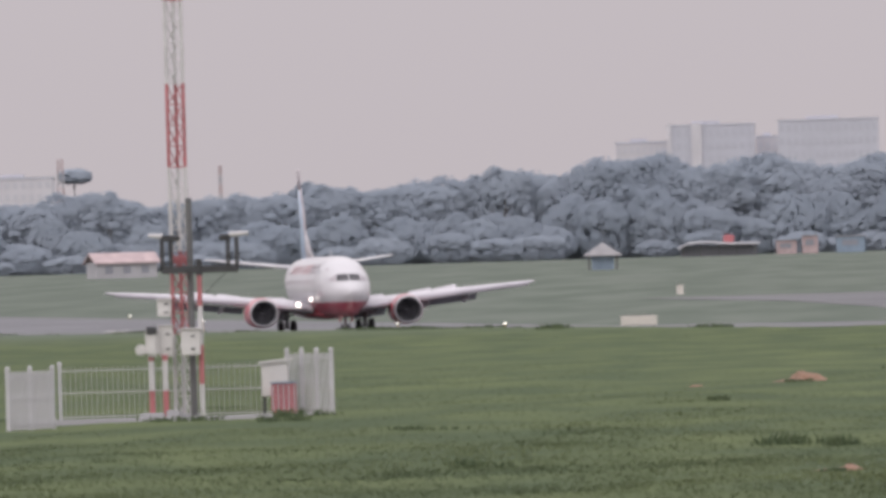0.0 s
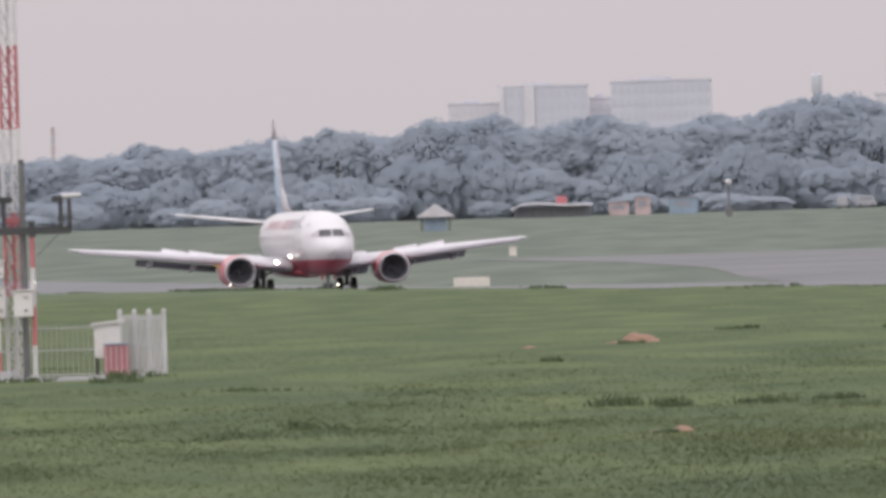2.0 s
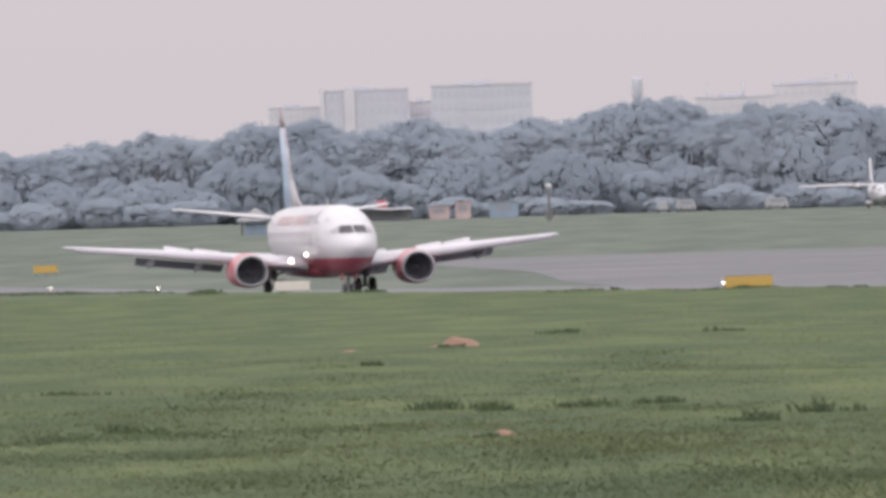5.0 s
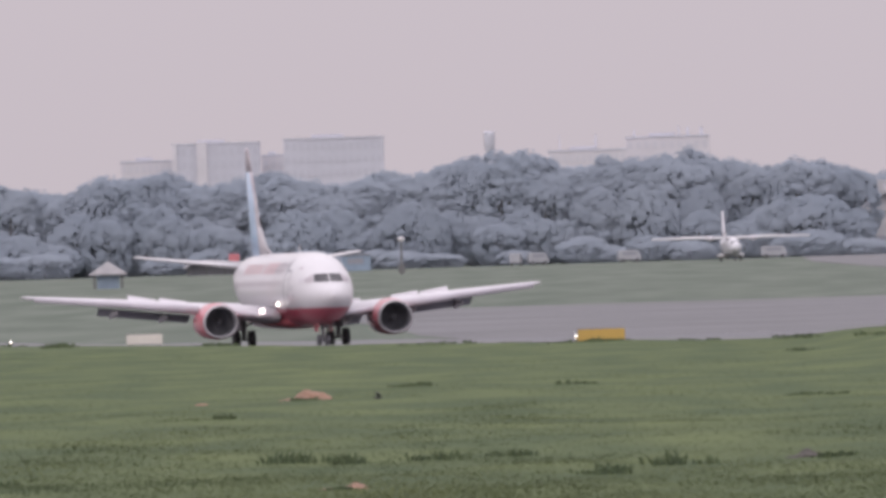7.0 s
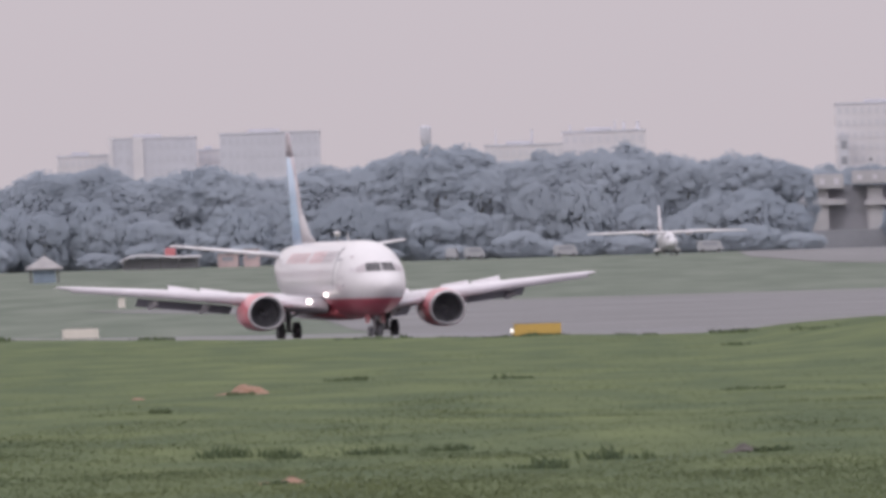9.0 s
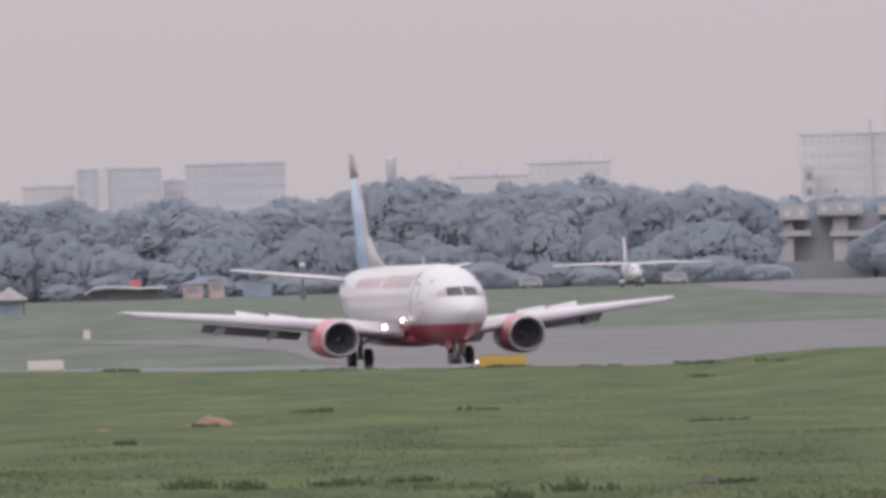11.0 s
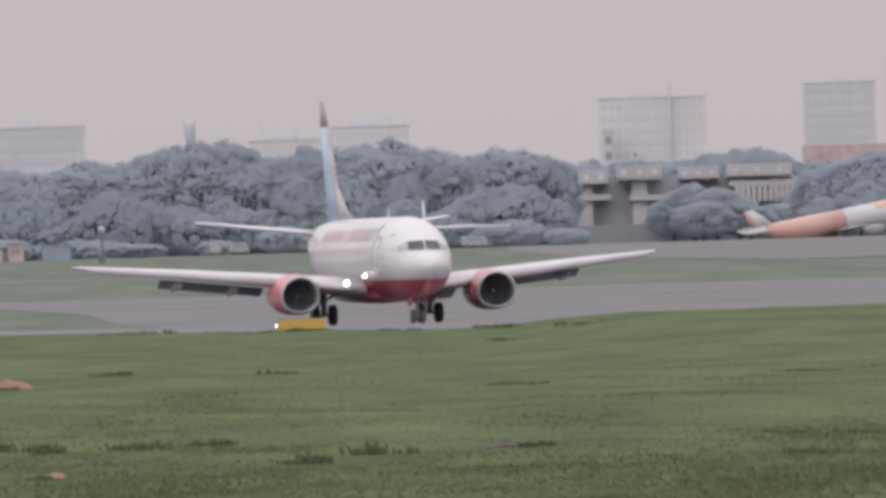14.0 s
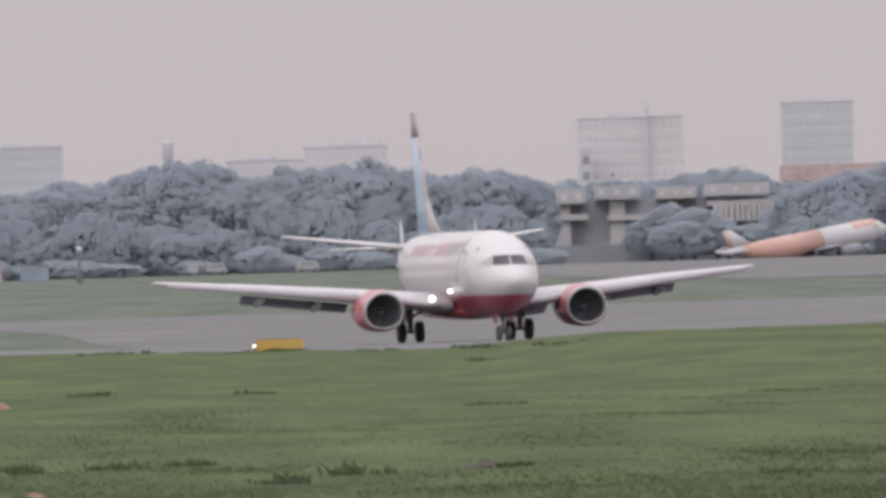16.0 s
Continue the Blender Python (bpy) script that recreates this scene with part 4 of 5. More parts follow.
def raised_jet():
    """An orange and white jet resting nose-high beyond the far taxiway."""
    x, y = 95.9, 3400
    root = thing("jet_aircraft", pose(x, y, height(x, y) + 2.3) @ pose(0, 0, 0, 0, 0, 128) @ pose(0, 0, 0, -7.6), "orange and white jet airliner standing nose-high", "aircraft")
    st = ((-18.6, 0.05, 0.1, -0.3, -0.1), (-18.0, 0.8, 0.8, -1.0, -0.1), (-16.8, 1.4, 1.5, -1.6, -0.05), (-15.2, 1.8, 1.95, -1.95, 0), (-13, 1.97, 2.07, -2.07, 0), (-3.0, 1.97, 2.07, -2.07, 0))
    part("front_fuselage", loft(bmesh.new(), [oval(*s, 28) for s in st[3:]]), m_dull_white, root, "white forward fuselage", True)
    part("nose", loft(bmesh.new(), [oval(*s, 28) for s in st[:4]]), m_dull_white, root, "white nose", True)
    crest = [[(1.86 * math.sin(a) * k, y, 1.95 * math.cos(a) * k + 0.03) for a in [-1.0 + 2.0 * i / 12 for i in range(13)]] for y, k in ((-15.4, 1.0), (-13.2, 1.07), (-10.0, 1.08))]
    part("crest", loft(bmesh.new(), crest, cap=False, closed=False), m_orange, root, "orange band over the crown", True)
    part("windscreen", boxed(-1.0, 1.0, -17.3, -16.9, 0.75, 1.0, bevel=0.06), m_glass, root, "dark windscreen")
    mid = ((-3.0, 1.97, 2.07, -2.07, 0), (6.0, 1.97, 2.07, -2.07, 0), (10, 1.6, 2.05, -1.4, 0.3), (14, 1.0, 1.9, -0.3, 0.8))
    part("rear_fuselage", loft(bmesh.new(), [oval(*s, 28) for s in mid]), m_orange, root, "orange rear fuselage", True)
    part("tail_cone", loft(bmesh.new(), [oval(*s, 28) for s in ((14, 1.0, 1.9, -0.3, 0.8), (17, 0.45, 1.6, 0.7, 1.1), (18.6, 0.1, 1.4, 1.1, 1.25))]), m_dull_white, root, "white tail cone", True)
    fin = part("fin", loft(bmesh.new(), [fin_ring(z, l, c) for z, l, c in ((1.5, 11.0, 5.4), (3.2, 13.6, 3.4), (4.9, 15.9, 1.9))]), m_dull_white, root, "white fin with orange rear", True)
    part("rudder", loft(bmesh.new(), [fin_ring(z, l, c, 1.5) for z, l, c in ((1.9, 15.2, 1.5), (4.8, 17.0, 0.85))]), m_orange, fin, "orange rudder", True)
    for s in (1, -1):
        part("tailplane", loft(bmesh.new(), [wing_ring(s * q, l, c, z, 0.8) for q, l, c, z in ((0.6, 13.6, 3.0, 0.9), (4.2, 15.6, 1.4, 1.3))]), m_grey, root, "white tailplane", True)
        # Wings and engines take a dark grey: shadow under the body, put into paint.
        w = part("wing", loft(bmesh.new(), [wing_ring(s * q, l, c, z, 1.0) for q, l, c, z in ((1.4, -5.8, 7.0, -1.4), (6.0, -3.0, 4.2, -0.9), (16.9, 4.0, 1.6, 0.3))]), m_under, root, "swept wing darkened for shadow", True)
        nac = [oval(q, r, -2.1 + r, -2.1 - r, None, 18, s * 5.75) for q, r in ((-7.4, 0.95), (-6.2, 1.15), (-4.0, 1.05), (-2.6, 0.6))]
        part("engine", loft(bmesh.new(), nac), m_under, w, "engine nacelle darkened for shadow", True)
    part("support_strut", rod(bmesh.new(), (0, -12.6, -5.2), (0, -12.6, -1.9), 0.2), m_strut, root, "grey nose leg")
    for s in (1, -1):
        part("support_strut", rod(bmesh.new(), (s * 3.4, 0.5, -3.35), (s * 3.4, 0.3, -1.2), 0.25), m_strut, root, "grey main leg")


transport_plane()
raised_jet()

# ---- buildings beyond the trees ----


def tower_block(name, x0, x1, top, y, depth, floors, bays, wall, pane, label, base=6.0, strips=()):
    """A block with storeys, parapet and a window in every bay."""
    w = x1 - x0
    root = thing(name, pose((x0 + x1) / 2, y, base), label, "building")
    h = top - base
    walls = part("wall", boxed(-w / 2, w / 2, 0, depth, -4, h), wall, root)
    roof = part("roof", boxed(-w / 2 - 0.15, w / 2 + 0.15, -0.15, depth + 0.15, h, h + 0.5), m_pane_b, root, "flat roof with parapet")
    part("plant_room", boxed(-w * 0.22, w * 0.1, depth * 0.3, depth * 0.7, h + 0.5, h + 1.2), m_pane_b, roof)
    sh = None
    fh, bw = h / floors, w / bays
    for f in range(floors):
        if base + (f + 1) * fh < 19:
            continue
        for b in range(bays):
            q = -w / 2 + (b + 0.5) * bw
            if sh is None:
                sh = part("window", boxed(-bw * 0.32, bw * 0.32, -0.08, 0.0, fh * 0.25, fh * 0.75), pane, walls)
                sh.location = (q, 0, f * fh)
            else:
                o = new("window", sh.data)
                o.parent, o.location = walls, (q, 0, f * fh)
    for a, b in strips:
        part("pier", boxed(-w / 2 + a * w, -w / 2 + b * w, -0.5, 0, -4, h + 0.7), m_facade, walls, "pale vertical pier")
    return root


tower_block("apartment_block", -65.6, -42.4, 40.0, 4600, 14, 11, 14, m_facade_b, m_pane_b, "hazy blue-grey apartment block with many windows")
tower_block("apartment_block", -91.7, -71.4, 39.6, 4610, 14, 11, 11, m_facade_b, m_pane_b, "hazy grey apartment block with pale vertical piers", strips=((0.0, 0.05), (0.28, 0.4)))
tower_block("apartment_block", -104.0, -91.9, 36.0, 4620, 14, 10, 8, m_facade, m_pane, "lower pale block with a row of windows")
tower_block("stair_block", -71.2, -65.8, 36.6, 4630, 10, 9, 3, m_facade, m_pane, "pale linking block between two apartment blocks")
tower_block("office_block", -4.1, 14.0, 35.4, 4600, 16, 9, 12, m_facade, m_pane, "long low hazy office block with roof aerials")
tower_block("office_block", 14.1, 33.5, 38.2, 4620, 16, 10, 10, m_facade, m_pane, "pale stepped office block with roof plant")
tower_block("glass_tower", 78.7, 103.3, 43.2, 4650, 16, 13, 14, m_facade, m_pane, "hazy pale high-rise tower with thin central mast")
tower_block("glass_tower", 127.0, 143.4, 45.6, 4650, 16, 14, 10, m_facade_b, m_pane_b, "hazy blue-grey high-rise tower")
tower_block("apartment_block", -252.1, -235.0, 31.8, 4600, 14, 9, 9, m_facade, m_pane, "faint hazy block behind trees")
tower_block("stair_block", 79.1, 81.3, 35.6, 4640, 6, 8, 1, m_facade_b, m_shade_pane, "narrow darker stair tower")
long_roof = thing("terminal_roof", pose(140, 4300, 6.0), "long low building with dull red roof", "building")
part("wall", boxed(-22, 22, 0, 20, -3, 19.5), m_concrete, long_roof)
part("roof", boxed(-23, 23, -1, 21, 19.5, 23.0), m_tile, long_roof, "dull red roof")
for q in range(9):
    part("window", boxed(-20 + q * 4.6, -17.4 + q * 4.6, -0.1, 0, 13.5, 17.5), m_shade_pane, long_roof, "dark window")


def roof_aerial(x, y, z0, z1, r, label="thin grey roof aerial"):
    o = thing("roof_aerial", pose(x, y, z0), label, "aerial", "aerials on far roofs")
    part("rod", rod(bmesh.new(), (0, 0, -1), (0, 0, z1 - z0), r, r * 0.6, 6), m_facade_b, o)


for rx, rz0, rz1, rr in ((-1.4, 35.4, 39.6, 0.16), (7.0, 35.4, 39.4, 0.3), (16.0, 38.2, 40.2, 0.3), (26.5, 38.2, 41.0, 0.25), (28.6, 38.2, 40.6, 0.4), (31.8, 38.2, 40.6, 0.5), (95.0, 43.2, 47.2, 0.3)):
    roof_aerial(rx, 4606 if rx < 14 else 4626 if rx < 50 else 4649, rz0 + 0.5, rz1, rr)
part("central_mast", rod(bmesh.new(), (95.0, 4648.5, 6), (95.0, 4648.5, 46.5), 0.35, 0.3, 8), m_facade_b, None)
tagged(bpy.data.objects["central_mast"], "thin grey mast along the tower front", "mast")


def water_tower():
    root = thing("water_tower", pose(-17.3, 4500, 6.0), "hazy water tower with wider round tank", "water tower")
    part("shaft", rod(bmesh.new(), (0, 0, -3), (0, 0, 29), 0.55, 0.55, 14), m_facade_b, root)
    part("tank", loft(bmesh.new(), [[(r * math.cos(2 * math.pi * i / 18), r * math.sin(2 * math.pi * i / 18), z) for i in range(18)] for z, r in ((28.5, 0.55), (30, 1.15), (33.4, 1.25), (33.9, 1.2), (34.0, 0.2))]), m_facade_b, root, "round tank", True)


def radio_tower(x, y, z1, w, label):
    root = thing("radio_tower", pose(x, y, height(x, y)), label, "tower")
    h = z1 - height(x, y)
    n = 8
    for k in range(n):
        a, b = h * k / n, h * (k + 1) / n
        wa, wb = w * (1 - 0.6 * k / n), w * (1 - 0.6 * (k + 1) / n)
        bm = bmesh.new()
        for i in range(4):
            p, q = (1, 1, -1, -1)[i], (1, -1, -1, 1)[i]
            p2, q2 = (1, 1, -1, -1)[(i + 1) % 4], (1, -1, -1, 1)[(i + 1) % 4]
            rod(bm, (p * wa, q * wa, a), (p * wb, q * wb, b), 0.12, None, 5)
            rod(bm, (p * wa, q * wa, a), (p2 * wb, q2 * wb, b), 0.07, None, 5)
            rod(bm, (p * wb, q * wb, b), (p2 * wb, q2 * wb, b), 0.07, None, 5)
        part("lattice_section", bm, m_tile if k % 2 else m_concrete, root)


roof_aerial(66.4, 3566, 7.0, 23.6, 0.06, "thin pole with small dark lamp head")
lamp_head = bmesh.new()
bmesh.ops.create_uvsphere(lamp_head, u_segments=10, v_segments=6, radius=0.28, matrix=Matrix.Translation((0, 0, 16.6)) @ Matrix.Diagonal((1.2, 1, 0.7, 1)))
part("lamp_head", lamp_head, m_black, bpy.data.objects["roof_aerial.007"], "small dark lamp head")
water_tower()
radio_tower(-180.3, 3560, 28.4, 1.0, "faint red and white lattice tower among trees")
radio_tower(-170.2, 4000, 29.5, 0.5, "faint thin lattice tower behind trees")


def terminal():
    """Unfinished concrete building beyond the far taxiway."""
    root = thing("concrete_terminal", pose(0, 3560, 0), "pale concrete terminal with raised boxes and thick columns", "building")
    for a, b, z0, z1 in ((53.6, 61.2, 18.5, 21.1), (62.8, 71.1, 19.2, 21.6), (73.8, 81.2, 18.9, 21.1), (82.6, 94.3, 19.2, 21.4)):
        r = part("roof_box", boxed(a, b, -4, 4, z0, z1, bevel=0.1), m_concrete, root, "pale concrete roof box")
        for k in range(3):
            q = a + (b - a) * (k + 0.3) / 3
            part("vent", boxed(q, q + 0.9, -4.06, -4, z0 + 0.7, z1 - 0.8), m_pane, r)
    for a, b in ((55.4, 58.4), (65.5, 68.2), (76.0, 77.6), (84.5, 86.0), (90.5, 92.0)):
        part("column", boxed(a, b, -2, 2, 6, 18.8), m_concrete, root, "thick pale concrete column")
    for a, b, z in ((51.7, 61.6, 15.6), (65.0, 73.2, 15.3), (88.6, 97.2, 15.4), (83, 95, 17.4)):
        part("floor_slab", boxed(a, b, -3, 3, z, z + 1.0), m_concrete, root, "pale floor slab")
    # interior wall lifted to a pale pane colour for haze
    part("rear_wall", boxed(51, 98, 3.2, 4, 5, 19.0), m_pane_b, root, "interior wall painted pale for haze")
    part("boundary_wall", boxed(49, 86, -16, -15.5, 5, 11.0), m_shade_pane, root, "low grey boundary wall")
    for k in range(14):
        part("parapet_panel", boxed(84 + k * 1.0, 84.75 + k * 1.0, -5.0, -4.7, 14.5, 18.0), m_concrete, root)


terminal()

# ---- trees ----


def crown_mesh(rng, w, h, lumps, leaves, size):
    """Small leaves on a rounded crown: one broad dome and many uneven bosses on it. Leaf normals lean mostly forward
    and up, which flattens their shading.
    """
    verts, faces, normals = [], [], []
    seed = Vector((rng.uniform(0, 50), rng.uniform(0, 50), 0))

    def dome(d):
        k = 0.90 + 0.20 * noise.noise(d * 1.5 + seed) + 0.07 * noise.noise(d * 4.0 + seed)
        return Vector((d.x * w * k, d.y * w * k, h * 0.46 + math.copysign(abs(d.z) ** 0.75, d.z) * h * 0.5 * k))

    def way():
        return Vector((rng.gauss(0, 1), rng.gauss(0, 1), rng.gauss(0, 1))).normalized()
    bosses = []
    for i in range(lumps):
        d = way()
        d.z = abs(d.z) * 0.9 - 0.15
        bosses.append((dome(d.normalized()) * 0.96, rng.uniform(0.07, 0.15) * w))
    for i in range(leaves):
        d = way()
        if i % 2:
            p = dome(d) * rng.uniform(0.93, 1.01)
            out = d
        else:
            c, r = bosses[rng.randrange(lumps)]
            p = c + Vector((d.x * r, d.y * r, d.z * r * 0.75)) * rng.uniform(0.85, 1.05)
            out = (d + (c - Vector((0, 0, h * 0.4))).normalized()).normalized()
        face = Vector((out.x + rng.gauss(0, 0.4), -0.3 - abs(out.y) - abs(rng.gauss(0, 0.3)), 0.1 + 0.7 * abs(out.z) + abs(rng.gauss(0, 0.3))))
        q = face.to_track_quat("Z", "Y").to_matrix()
        s = size * rng.uniform(0.6, 1.4)
        k = len(verts)
        shade = (out * 0.2 + Vector((0, -0.7, 0.7))).normalized()
        for a, b in ((-1, -0.5), (0.5, -0.9), (1.1, 0.4), (-0.4, 0.9)):
            verts.append(p + q @ Vector((a * s, b * s, 0.12 * s * (a * a - 0.5))))
            normals.append(shade)
        faces.append((k, k + 1, k + 2, k + 3))
    return verts, faces, normals


def tree(rng, w, h, clear, lumps=16, leaves=1500, size=0.5):
    root = new("tree")
    bm = bmesh.new()
    top = Vector((rng.uniform(-0.4, 0.4), rng.uniform(-0.4, 0.4), h * 0.62))
    rod(bm, (0, 0, -0.5), top * 0.5, 0.035 * h, 0.026 * h, 8)
    rod(bm, top * 0.5, top, 0.026 * h, 0.012 * h, 8)
    for i in range(6):
        a = i * 1.05 + rng.uniform(-0.3, 0.3)
        p = top * rng.uniform(0.35, 0.8)
        rod(bm, p, p + Vector((math.cos(a) * w * 0.6, math.sin(a) * w * 0.6, h * rng.uniform(0.15, 0.3))), 0.014 * h, 0.005 * h, 6)
    part("trunk", bm, m_bark, root)
    verts, faces, normals = crown_mesh(rng, w, h - clear, lumps, leaves, size)
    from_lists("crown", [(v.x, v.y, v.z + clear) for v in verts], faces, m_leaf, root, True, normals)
    return root


rng = random.Random(7)
KINDS = [tree(rng, rng.uniform(4.6, 6.6), 14.0, rng.uniform(0.6, 1.8), rng.randint(60, 80), 10500, 0.155) for k in range(8)]
BUSHES = [tree(rng, 4.6, 6.0, 0.0, 50, 5500, 0.155) for k in range(4)]
# skyline of the wood: metres across, height of the trees there
SKYLINE = ((-200, 13), (-188, 12.6), (-182, 12.1), (-177, 13.6), (-172, 14.6), (-164, 11.8), (-158, 11.2), (-153, 12.9), (-139, 13.1), (-131, 15.2), (-124, 13.0), (-112, 14.7), (-105, 15.0),
           (-99, 16.5), (-92, 15.1), (-86, 15.1), (-80, 18.1), (-75, 18.9), (-69, 17.4), (-64, 14.8), (-59, 16.1), (-52, 18.4), (-43, 14.8), (-38, 16.0), (-34, 16.9), (-24, 17.2), (-18.6, 20.6),
           (-15, 19.3), (-7, 19.5), (-2, 15.9), (5, 18.5), (12, 18.3), (20, 19.7), (28, 18.4), (34, 16.7), (41, 18.1), (48, 16.6), (58, 14.7), (72, 14.5), (80, 15.3), (88, 16.4), (92, 14.1), (101, 13.9), (107, 15.5), (112, 16.4), (130, 16))


def skyline(x):
    for (a, p), (b, q) in zip(SKYLINE, SKYLINE[1:]):
        if a <= x <= b:
            return p + (q - p) * (x - a) / (b - a)
    return 14.0


def plant(kind, x, y, tall, wide, turn, label, group):
    m = pose(x, y, height(x, y), 0, 0, turn)
    ob = copy_thing(kind, m)
    ob.scale = (wide, wide * 0.6, tall)
    return tagged(ob, label, "tree", group)


x = -205.0
while x < 128:
    gap = 50 < x < 97
    h = skyline(x)
    y = 3620 if gap else 3500 + rng.uniform(-4, 5)
    k = y / 3500
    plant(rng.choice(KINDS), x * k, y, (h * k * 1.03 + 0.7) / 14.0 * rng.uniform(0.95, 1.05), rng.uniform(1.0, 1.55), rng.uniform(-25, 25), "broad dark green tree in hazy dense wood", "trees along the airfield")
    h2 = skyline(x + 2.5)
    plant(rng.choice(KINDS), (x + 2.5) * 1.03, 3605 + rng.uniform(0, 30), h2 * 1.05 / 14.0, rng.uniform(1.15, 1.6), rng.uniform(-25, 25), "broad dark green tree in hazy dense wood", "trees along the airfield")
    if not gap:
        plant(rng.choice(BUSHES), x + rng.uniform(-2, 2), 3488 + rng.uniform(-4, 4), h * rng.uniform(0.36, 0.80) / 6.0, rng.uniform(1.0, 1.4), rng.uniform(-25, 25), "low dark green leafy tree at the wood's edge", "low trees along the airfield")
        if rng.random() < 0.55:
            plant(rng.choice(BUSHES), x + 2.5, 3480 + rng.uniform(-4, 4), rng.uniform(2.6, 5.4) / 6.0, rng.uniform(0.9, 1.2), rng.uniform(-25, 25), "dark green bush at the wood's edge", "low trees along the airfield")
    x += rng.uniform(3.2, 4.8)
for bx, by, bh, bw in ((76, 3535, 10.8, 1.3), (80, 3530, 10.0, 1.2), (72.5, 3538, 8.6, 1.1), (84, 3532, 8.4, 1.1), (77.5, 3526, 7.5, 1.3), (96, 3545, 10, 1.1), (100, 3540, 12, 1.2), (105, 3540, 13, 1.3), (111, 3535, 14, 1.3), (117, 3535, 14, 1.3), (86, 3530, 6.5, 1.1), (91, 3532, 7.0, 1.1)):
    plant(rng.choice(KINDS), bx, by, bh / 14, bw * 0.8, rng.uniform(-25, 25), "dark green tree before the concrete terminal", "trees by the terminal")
slim = tree(rng, 2.4, 4.6, 0.8, 14, 1100, 0.34)
slim.matrix_world = pose(-182.3, 3650, 23.9)
slim.scale = (1.25, 1.25, 0.8)
tagged(slim, "small dark tree crown above the wood", "tree")
part("tall_stem", rod(bmesh.new(), (0, 0, -21.5), (0, 0, 1.0), 0.10, 0.06, 8), m_bark, slim)
for k in KINDS + BUSHES:
    for c in list(k.children):
        bpy.data.objects.remove(c)
    bpy.data.objects.remove(k)

# ---- mounds, weeds and grass of the near field ----


def earth_mound(x, y, w, h, label, material=m_dirt):
    bm = bmesh.new()
    bmesh.ops.create_icosphere(bm, subdivisions=4, radius=1.0)
    for v in bm.verts:
        k = 1 + 0.35 * noise.noise(v.co * 1.7 + Vector((x, y, 0))) + 0.15 * noise.noise(v.co * 5 + Vector((y, x, 0)))
        far = min(1.0, math.hypot(v.co.x - 0.15 * v.co.z, v.co.y))
        v.co = Vector((v.co.x * w * 0.62 * k, v.co.y * w * 0.7 * k, -0.1 if v.co.z < 0 else h * k * (1 - far) ** 0.9 * 1.1 - 0.01))
    ob = part("earth_mound", bm, material, None, "", True)
    ob.matrix_world = pose(x, y, height(x, y) - 0.02)
    tagged(ob, label, "mound")


earth_mound(-5.05, 374, 0.80, 0.24, "bare reddish earth mound in the grass")
earth_mound(-2.25, 197, 0.42, 0.08, "small bare reddish earth mound in grass")
earth_mound(-2.50, 198, 0.30, 0.05, "small bare reddish earth mound in grass")
earth_mound(2.57, 221, 0.44, 0.12, "small mound of dark bare soil in grass", m_soil)
earth_mound(-7.1, 377, 0.35, 0.07, "small patch of bare earth in grass")


def blades(rng, spots, tall, width, lean, per, spread):
    """Grass as bent blades: two joined pieces each."""
    verts, faces, normals = [], [], []
    for x, y, k in spots:
        for i in range(per):
            px, py = x + rng.gauss(0, spread), y + rng.gauss(0, spread)
            z = height(px, py) - 0.02
            h = tall * k * rng.uniform(0.55, 1.25)
            a = rng.uniform(-1.2, 1.2)
            c, s = math.cos(a), math.sin(a)
            w = width * k * rng.uniform(0.7, 1.4) * (1 + py / 250)
            lx, ly = rng.gauss(0, lean) * h, rng.gauss(0, lean) * h
            n = len(verts)
            verts += [(px - w * c, py - w * s, z), (px + w * c, py + w * s, z), (px + lx * 0.35 + w * 0.7 * c, py + ly * 0.35 + w * 0.7 * s, z + h * 0.6),
                      (px + lx * 0.35 - w * 0.7 * c, py + ly * 0.35 - w * 0.7 * s, z + h * 0.6), (px + lx, py + ly, z + h)]
            normals += [Vector((lx, ly - 0.25 * h, h)).normalized()] * 5
            faces += [(n, n + 1, n + 2, n + 3), (n + 3, n + 2, n + 4)]
    return verts, faces, normals


def turf(*how):
    verts, faces, normals = blades(*how)
    return verts, faces, m_blade, None, True, normals


def meadow():
    rng = random.Random(11)
    near, far = [], []
    for i in range(78000):
        y = 112 * (7.9 ** (rng.random() ** 1.15))
        x = y * rng.uniform(-0.066, 0.046)
        if off_axis(x, y) < 24:
            continue
        size = 0.48 + 0.52 * math.exp(-(y - 112) / 130)
        size *= 0.75 + 0.55 * max(0, noise.noise((x * 0.4, y * 0.05, 2))) + 0.25 * noise.noise((x * 0.09, y * 0.012, 7))
        (near if y < 300 else far).append((x, y, size))
    tagged(from_lists("meadow_grass", *turf(rng, near, 0.075, 0.0085, 0.9, 5, 0.12)), "long fresh green grass of the near field", "grass", kind="stuff")
    tagged(from_lists("field_grass", *turf(rng, far, 0.075, 0.011, 0.7, 4, 0.3)), "short green grass of the middle field", "grass", kind="stuff")


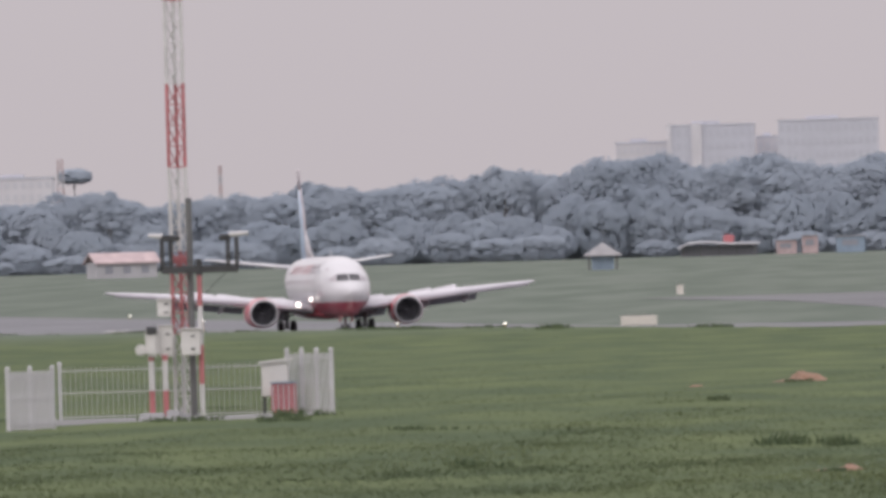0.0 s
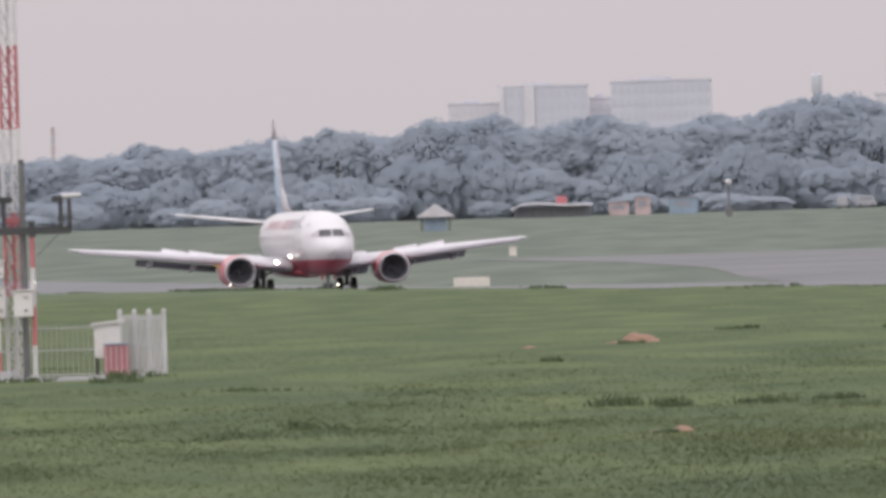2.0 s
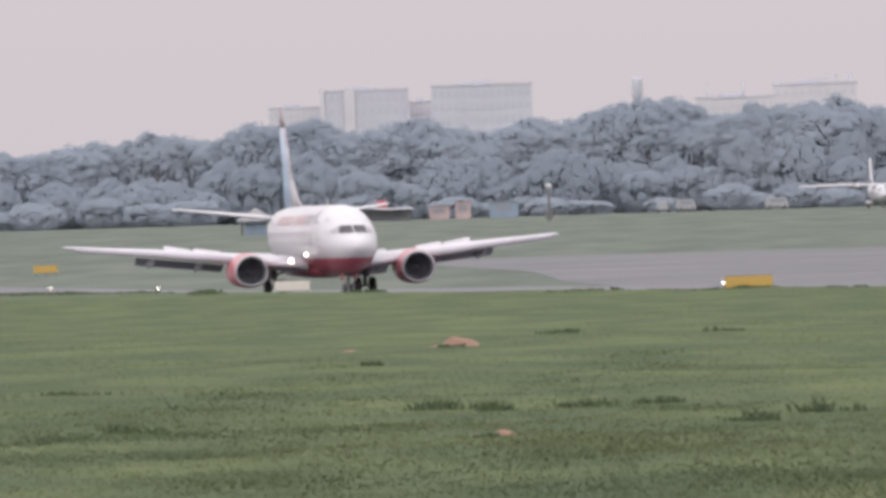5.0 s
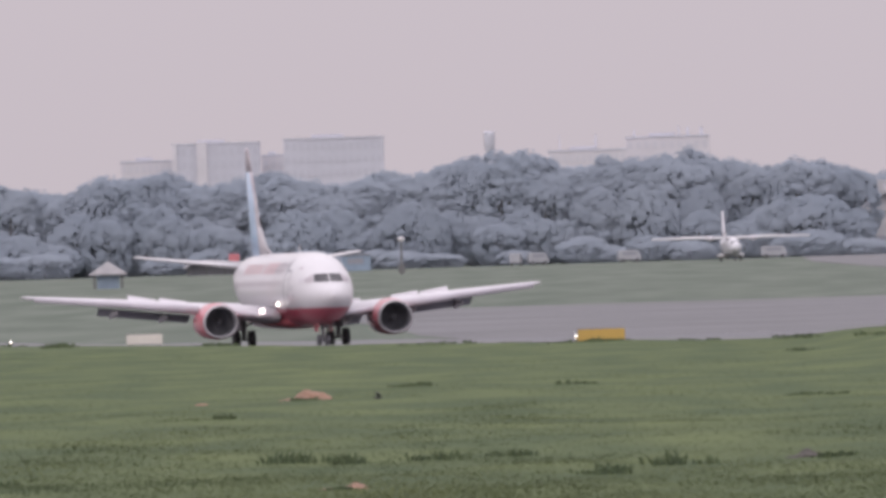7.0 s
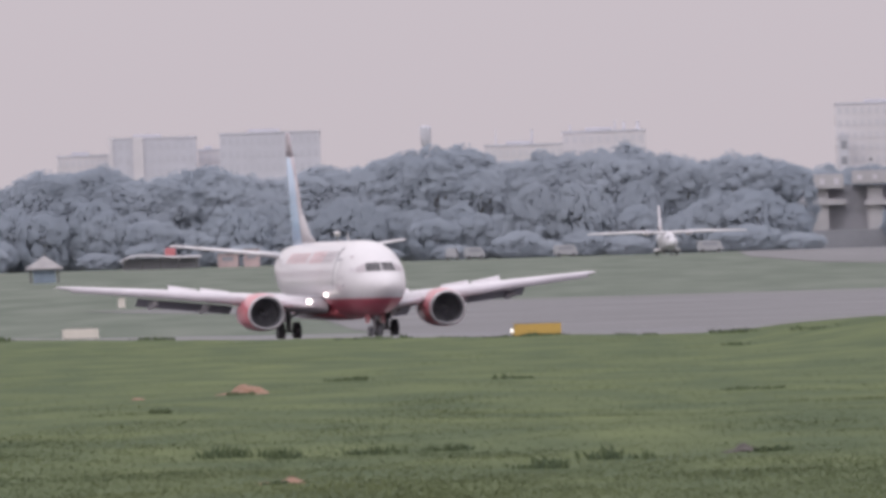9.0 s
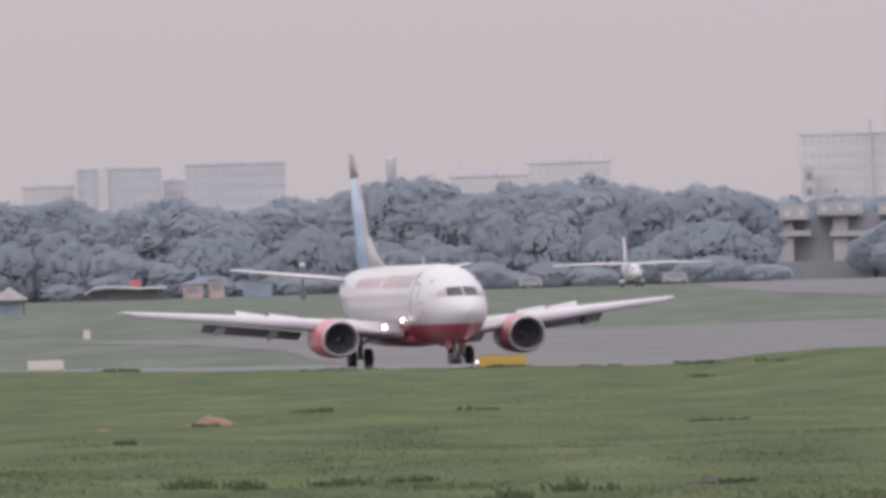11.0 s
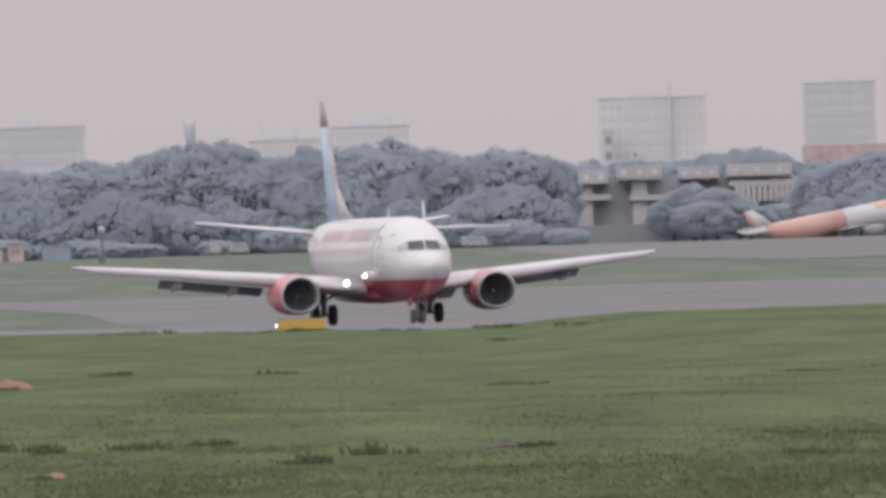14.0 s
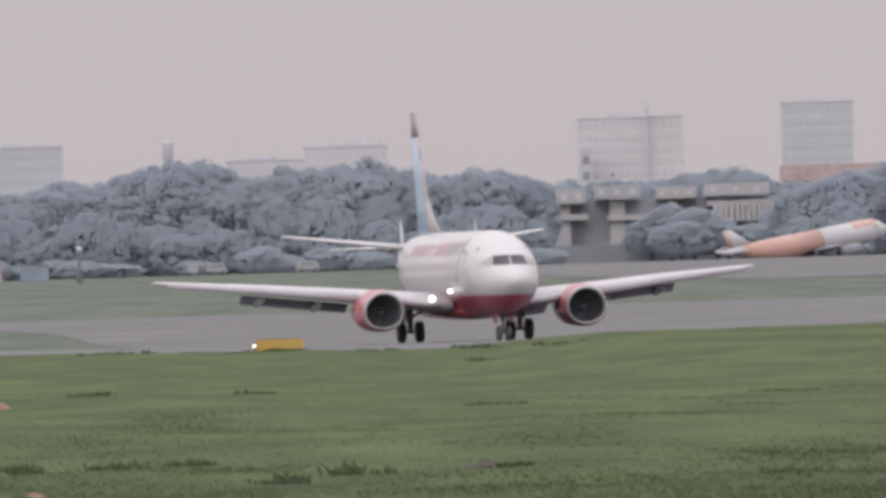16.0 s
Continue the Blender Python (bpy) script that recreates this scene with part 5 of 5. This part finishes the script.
def weed(rng, x, y, w, h, verts, faces):
    """A loose clump: a few uneven tufts of broad blades."""
    base = height(x, y)
    tufts = [(rng.uniform(-0.6, 0.6) * w, rng.uniform(-1, 1) * w, rng.uniform(0.35, 1.0), rng.uniform(0.08, 0.2) * w) for k in range(7)]
    for i in range(140):
        tx, ty, th, tw = tufts[i % 7]
        px, py = tx + rng.gauss(0, tw), ty + rng.gauss(0, tw * 2)
        hh = h * th * rng.uniform(0.35, 1.25)
        a = rng.uniform(0, 6.28)
        c, s = math.cos(a), math.sin(a)
        ww = 0.011 * rng.uniform(0.6, 1.5) * (1 + y / 400)
        lx = rng.gauss(0, 0.55) * hh
        n = len(verts)
        for q in ((px - ww * 0.4 * c, py - ww * 0.4 * s, -0.03), (px + ww * 0.4 * c, py + ww * 0.4 * s, -0.03), (px + lx * 0.5 + ww * c, py + ww * s, hh * 0.6), (px + lx * 0.5 - ww * c, py - ww * s, hh * 0.6), (px + lx, py, hh)):
            verts.append((x + q[0], y + q[1], base + q[2]))
        faces += [(n, n + 1, n + 2, n + 3), (n + 3, n + 2, n + 4)]


def weeds():
    rng = random.Random(5)
    verts, faces = [], []
    spots = [(-3.27, 237, 0.55, 0.20), (-2.61, 234, 0.4, 0.16), (-1.67, 236, 0.45, 0.15), (2.9, 219, 0.3, 0.10), (1.24, 220, 0.5, 0.22), (0.35, 212, 0.5, 0.18), (-0.73, 238, 0.35, 0.12),
             (8.3, 676, 1.6, 0.22), (9.8, 620, 1.4, 0.2), (-6.37, 214, 0.5, 0.16), (-11.84, 300, 0.6, 0.14), (-3.5, 424, 0.6, 0.14), (0.14, 422, 0.6, 0.14), (-5.56, 316, 0.2, 0.13), (-5.1, 371.5, 0.5, 0.09), (-2.3, 195.8, 0.3, 0.06),
             (-14.0, 313.0, 0.8, 0.12), (-12.2, 312.6, 0.8, 0.18), (0.5, 812, 1.2, 0.25), (1.3, 812, 1.0, 0.16), (1.9, 812, 0.9, 0.2)]
    for i in range(9):
        y = 125 * (5.2 ** rng.random())
        spots.append((y * rng.uniform(-0.055, 0.036), y, 0.35 + y * 0.0016, rng.uniform(0.05, 0.10)))
    # a ragged fringe along the runway's near edge
    for i in range(46):
        p = AXIS + AWAY * rng.uniform(-150, 330)
        q = p + Vector((-AWAY.y, AWAY.x)) * rng.uniform(25, 34)
        if abs(q.x + 20.7) > 2 and rng.random() < 0.8:
            spots.append((q.x, q.y, rng.uniform(0.8, 2.2), rng.uniform(0.10, 0.24)))
    for s in spots:
        weed(rng, s[0], s[1], s[2], s[3] * 0.8, verts, faces)
    tagged(from_lists("weeds", verts, faces, m_weed, None, False), "dark green leafy weeds scattered through the grass", "weeds", kind="stuff")


meadow()
weeds()


def swallow():
    """A small bird that skims the grass; nose towards +x, wings hinged at the shoulders."""
    root = thing("bird", Matrix(), "small dark bird skimming low over the grass", "bird")
    body = [[(x, r * math.cos(a), r * math.sin(a) * 0.9) for a in [2 * math.pi * i / 10 for i in range(10)]] for x, r in
            ((0.075, 0.002), (0.066, 0.010), (0.05, 0.017), (0.025, 0.023), (-0.015, 0.022), (-0.045, 0.012), (-0.06, 0.006))]
    part("body", loft(bmesh.new(), body), m_black, root, "", True)
    for s in (1, -1):
        part("tail_feather", loft(bmesh.new(), [[(x, s * (q - w), 0), (x, s * (q + w), 0), (x, s * (q + w), 0.003), (x, s * (q - w), 0.003)] for x, q, w in ((-0.05, 0.004, 0.006), (-0.12, 0.018, 0.003))]), m_black, root)
    pair = []
    for s in (1, -1):
        rings = [[(x0, s * q, 0.0), (x1, s * q, 0.0), (x1, s * q, 0.004), (x0, s * q, 0.006)] for q, x0, x1 in ((0.0, 0.045, -0.01), (0.06, 0.052, 0.0), (0.11, 0.02, -0.025), (0.15, -0.035, -0.045))]
        wing = part("wing", loft(bmesh.new(), rings), m_black, root, "dark pointed wing")
        wing.location = (0.0, s * 0.015, 0.012)
        pair.append((wing, s))
    return root, pair


bird, bird_wings = swallow()
# the airliner's way: seconds, x, y, heading
TAXI = [
    (0, -49.36, 1319.4, 8.86),
    (1.5, -39.91, 1255.2, 9.00),
    (3.5, -29.51, 1182.9, 9.40),
    (5, -22.93, 1137.3, 9.61),
    (7, -15.38, 1086.2, 9.90),
    (8.5, -10.50, 1054.0, 10.30),
    (10, -5.98, 1025.9, 11.18),
    (11.5, -1.77, 1000.9, 11.90),
    (12.5, 0.96, 985.6, 11.50),
    (13.3, 3.20, 973.9, 10.65),
    (14, 5.14, 963.8, 9.90),
    (14.5, 6.47, 956.8, 9.30),
    (16, 10.22, 935.6, 8.70),
]


# ---- what moves ----
def motions():
    walk(plane, [(t, pose(x, y, height(x, y) + 0.04, 0, 0, yaw)) for t, x, y, yaw in TAXI])
    for panel, hinge in spoilers:
        up = Matrix.Translation(hinge) @ pose(0, 0, 0, 40)
        down = Matrix.Translation(hinge) @ pose(0, 0, 0, -4)
        walk(panel, [(0.0, up), (11.2, up), (11.9, down), (16.0, down)])
    walk(bird, [(t, pose(-2.97 + 12.3 * (t - 7.0), 300.0, 0.40)) for t in (0.0, 7.0, 16.0)])
    for wing, s in bird_wings:
        walk(wing, [(k / 10, pose(0.0, s * 0.015, 0.012, s * (52, -8, 30, -20)[k % 4])) for k in range(161)])


motions()
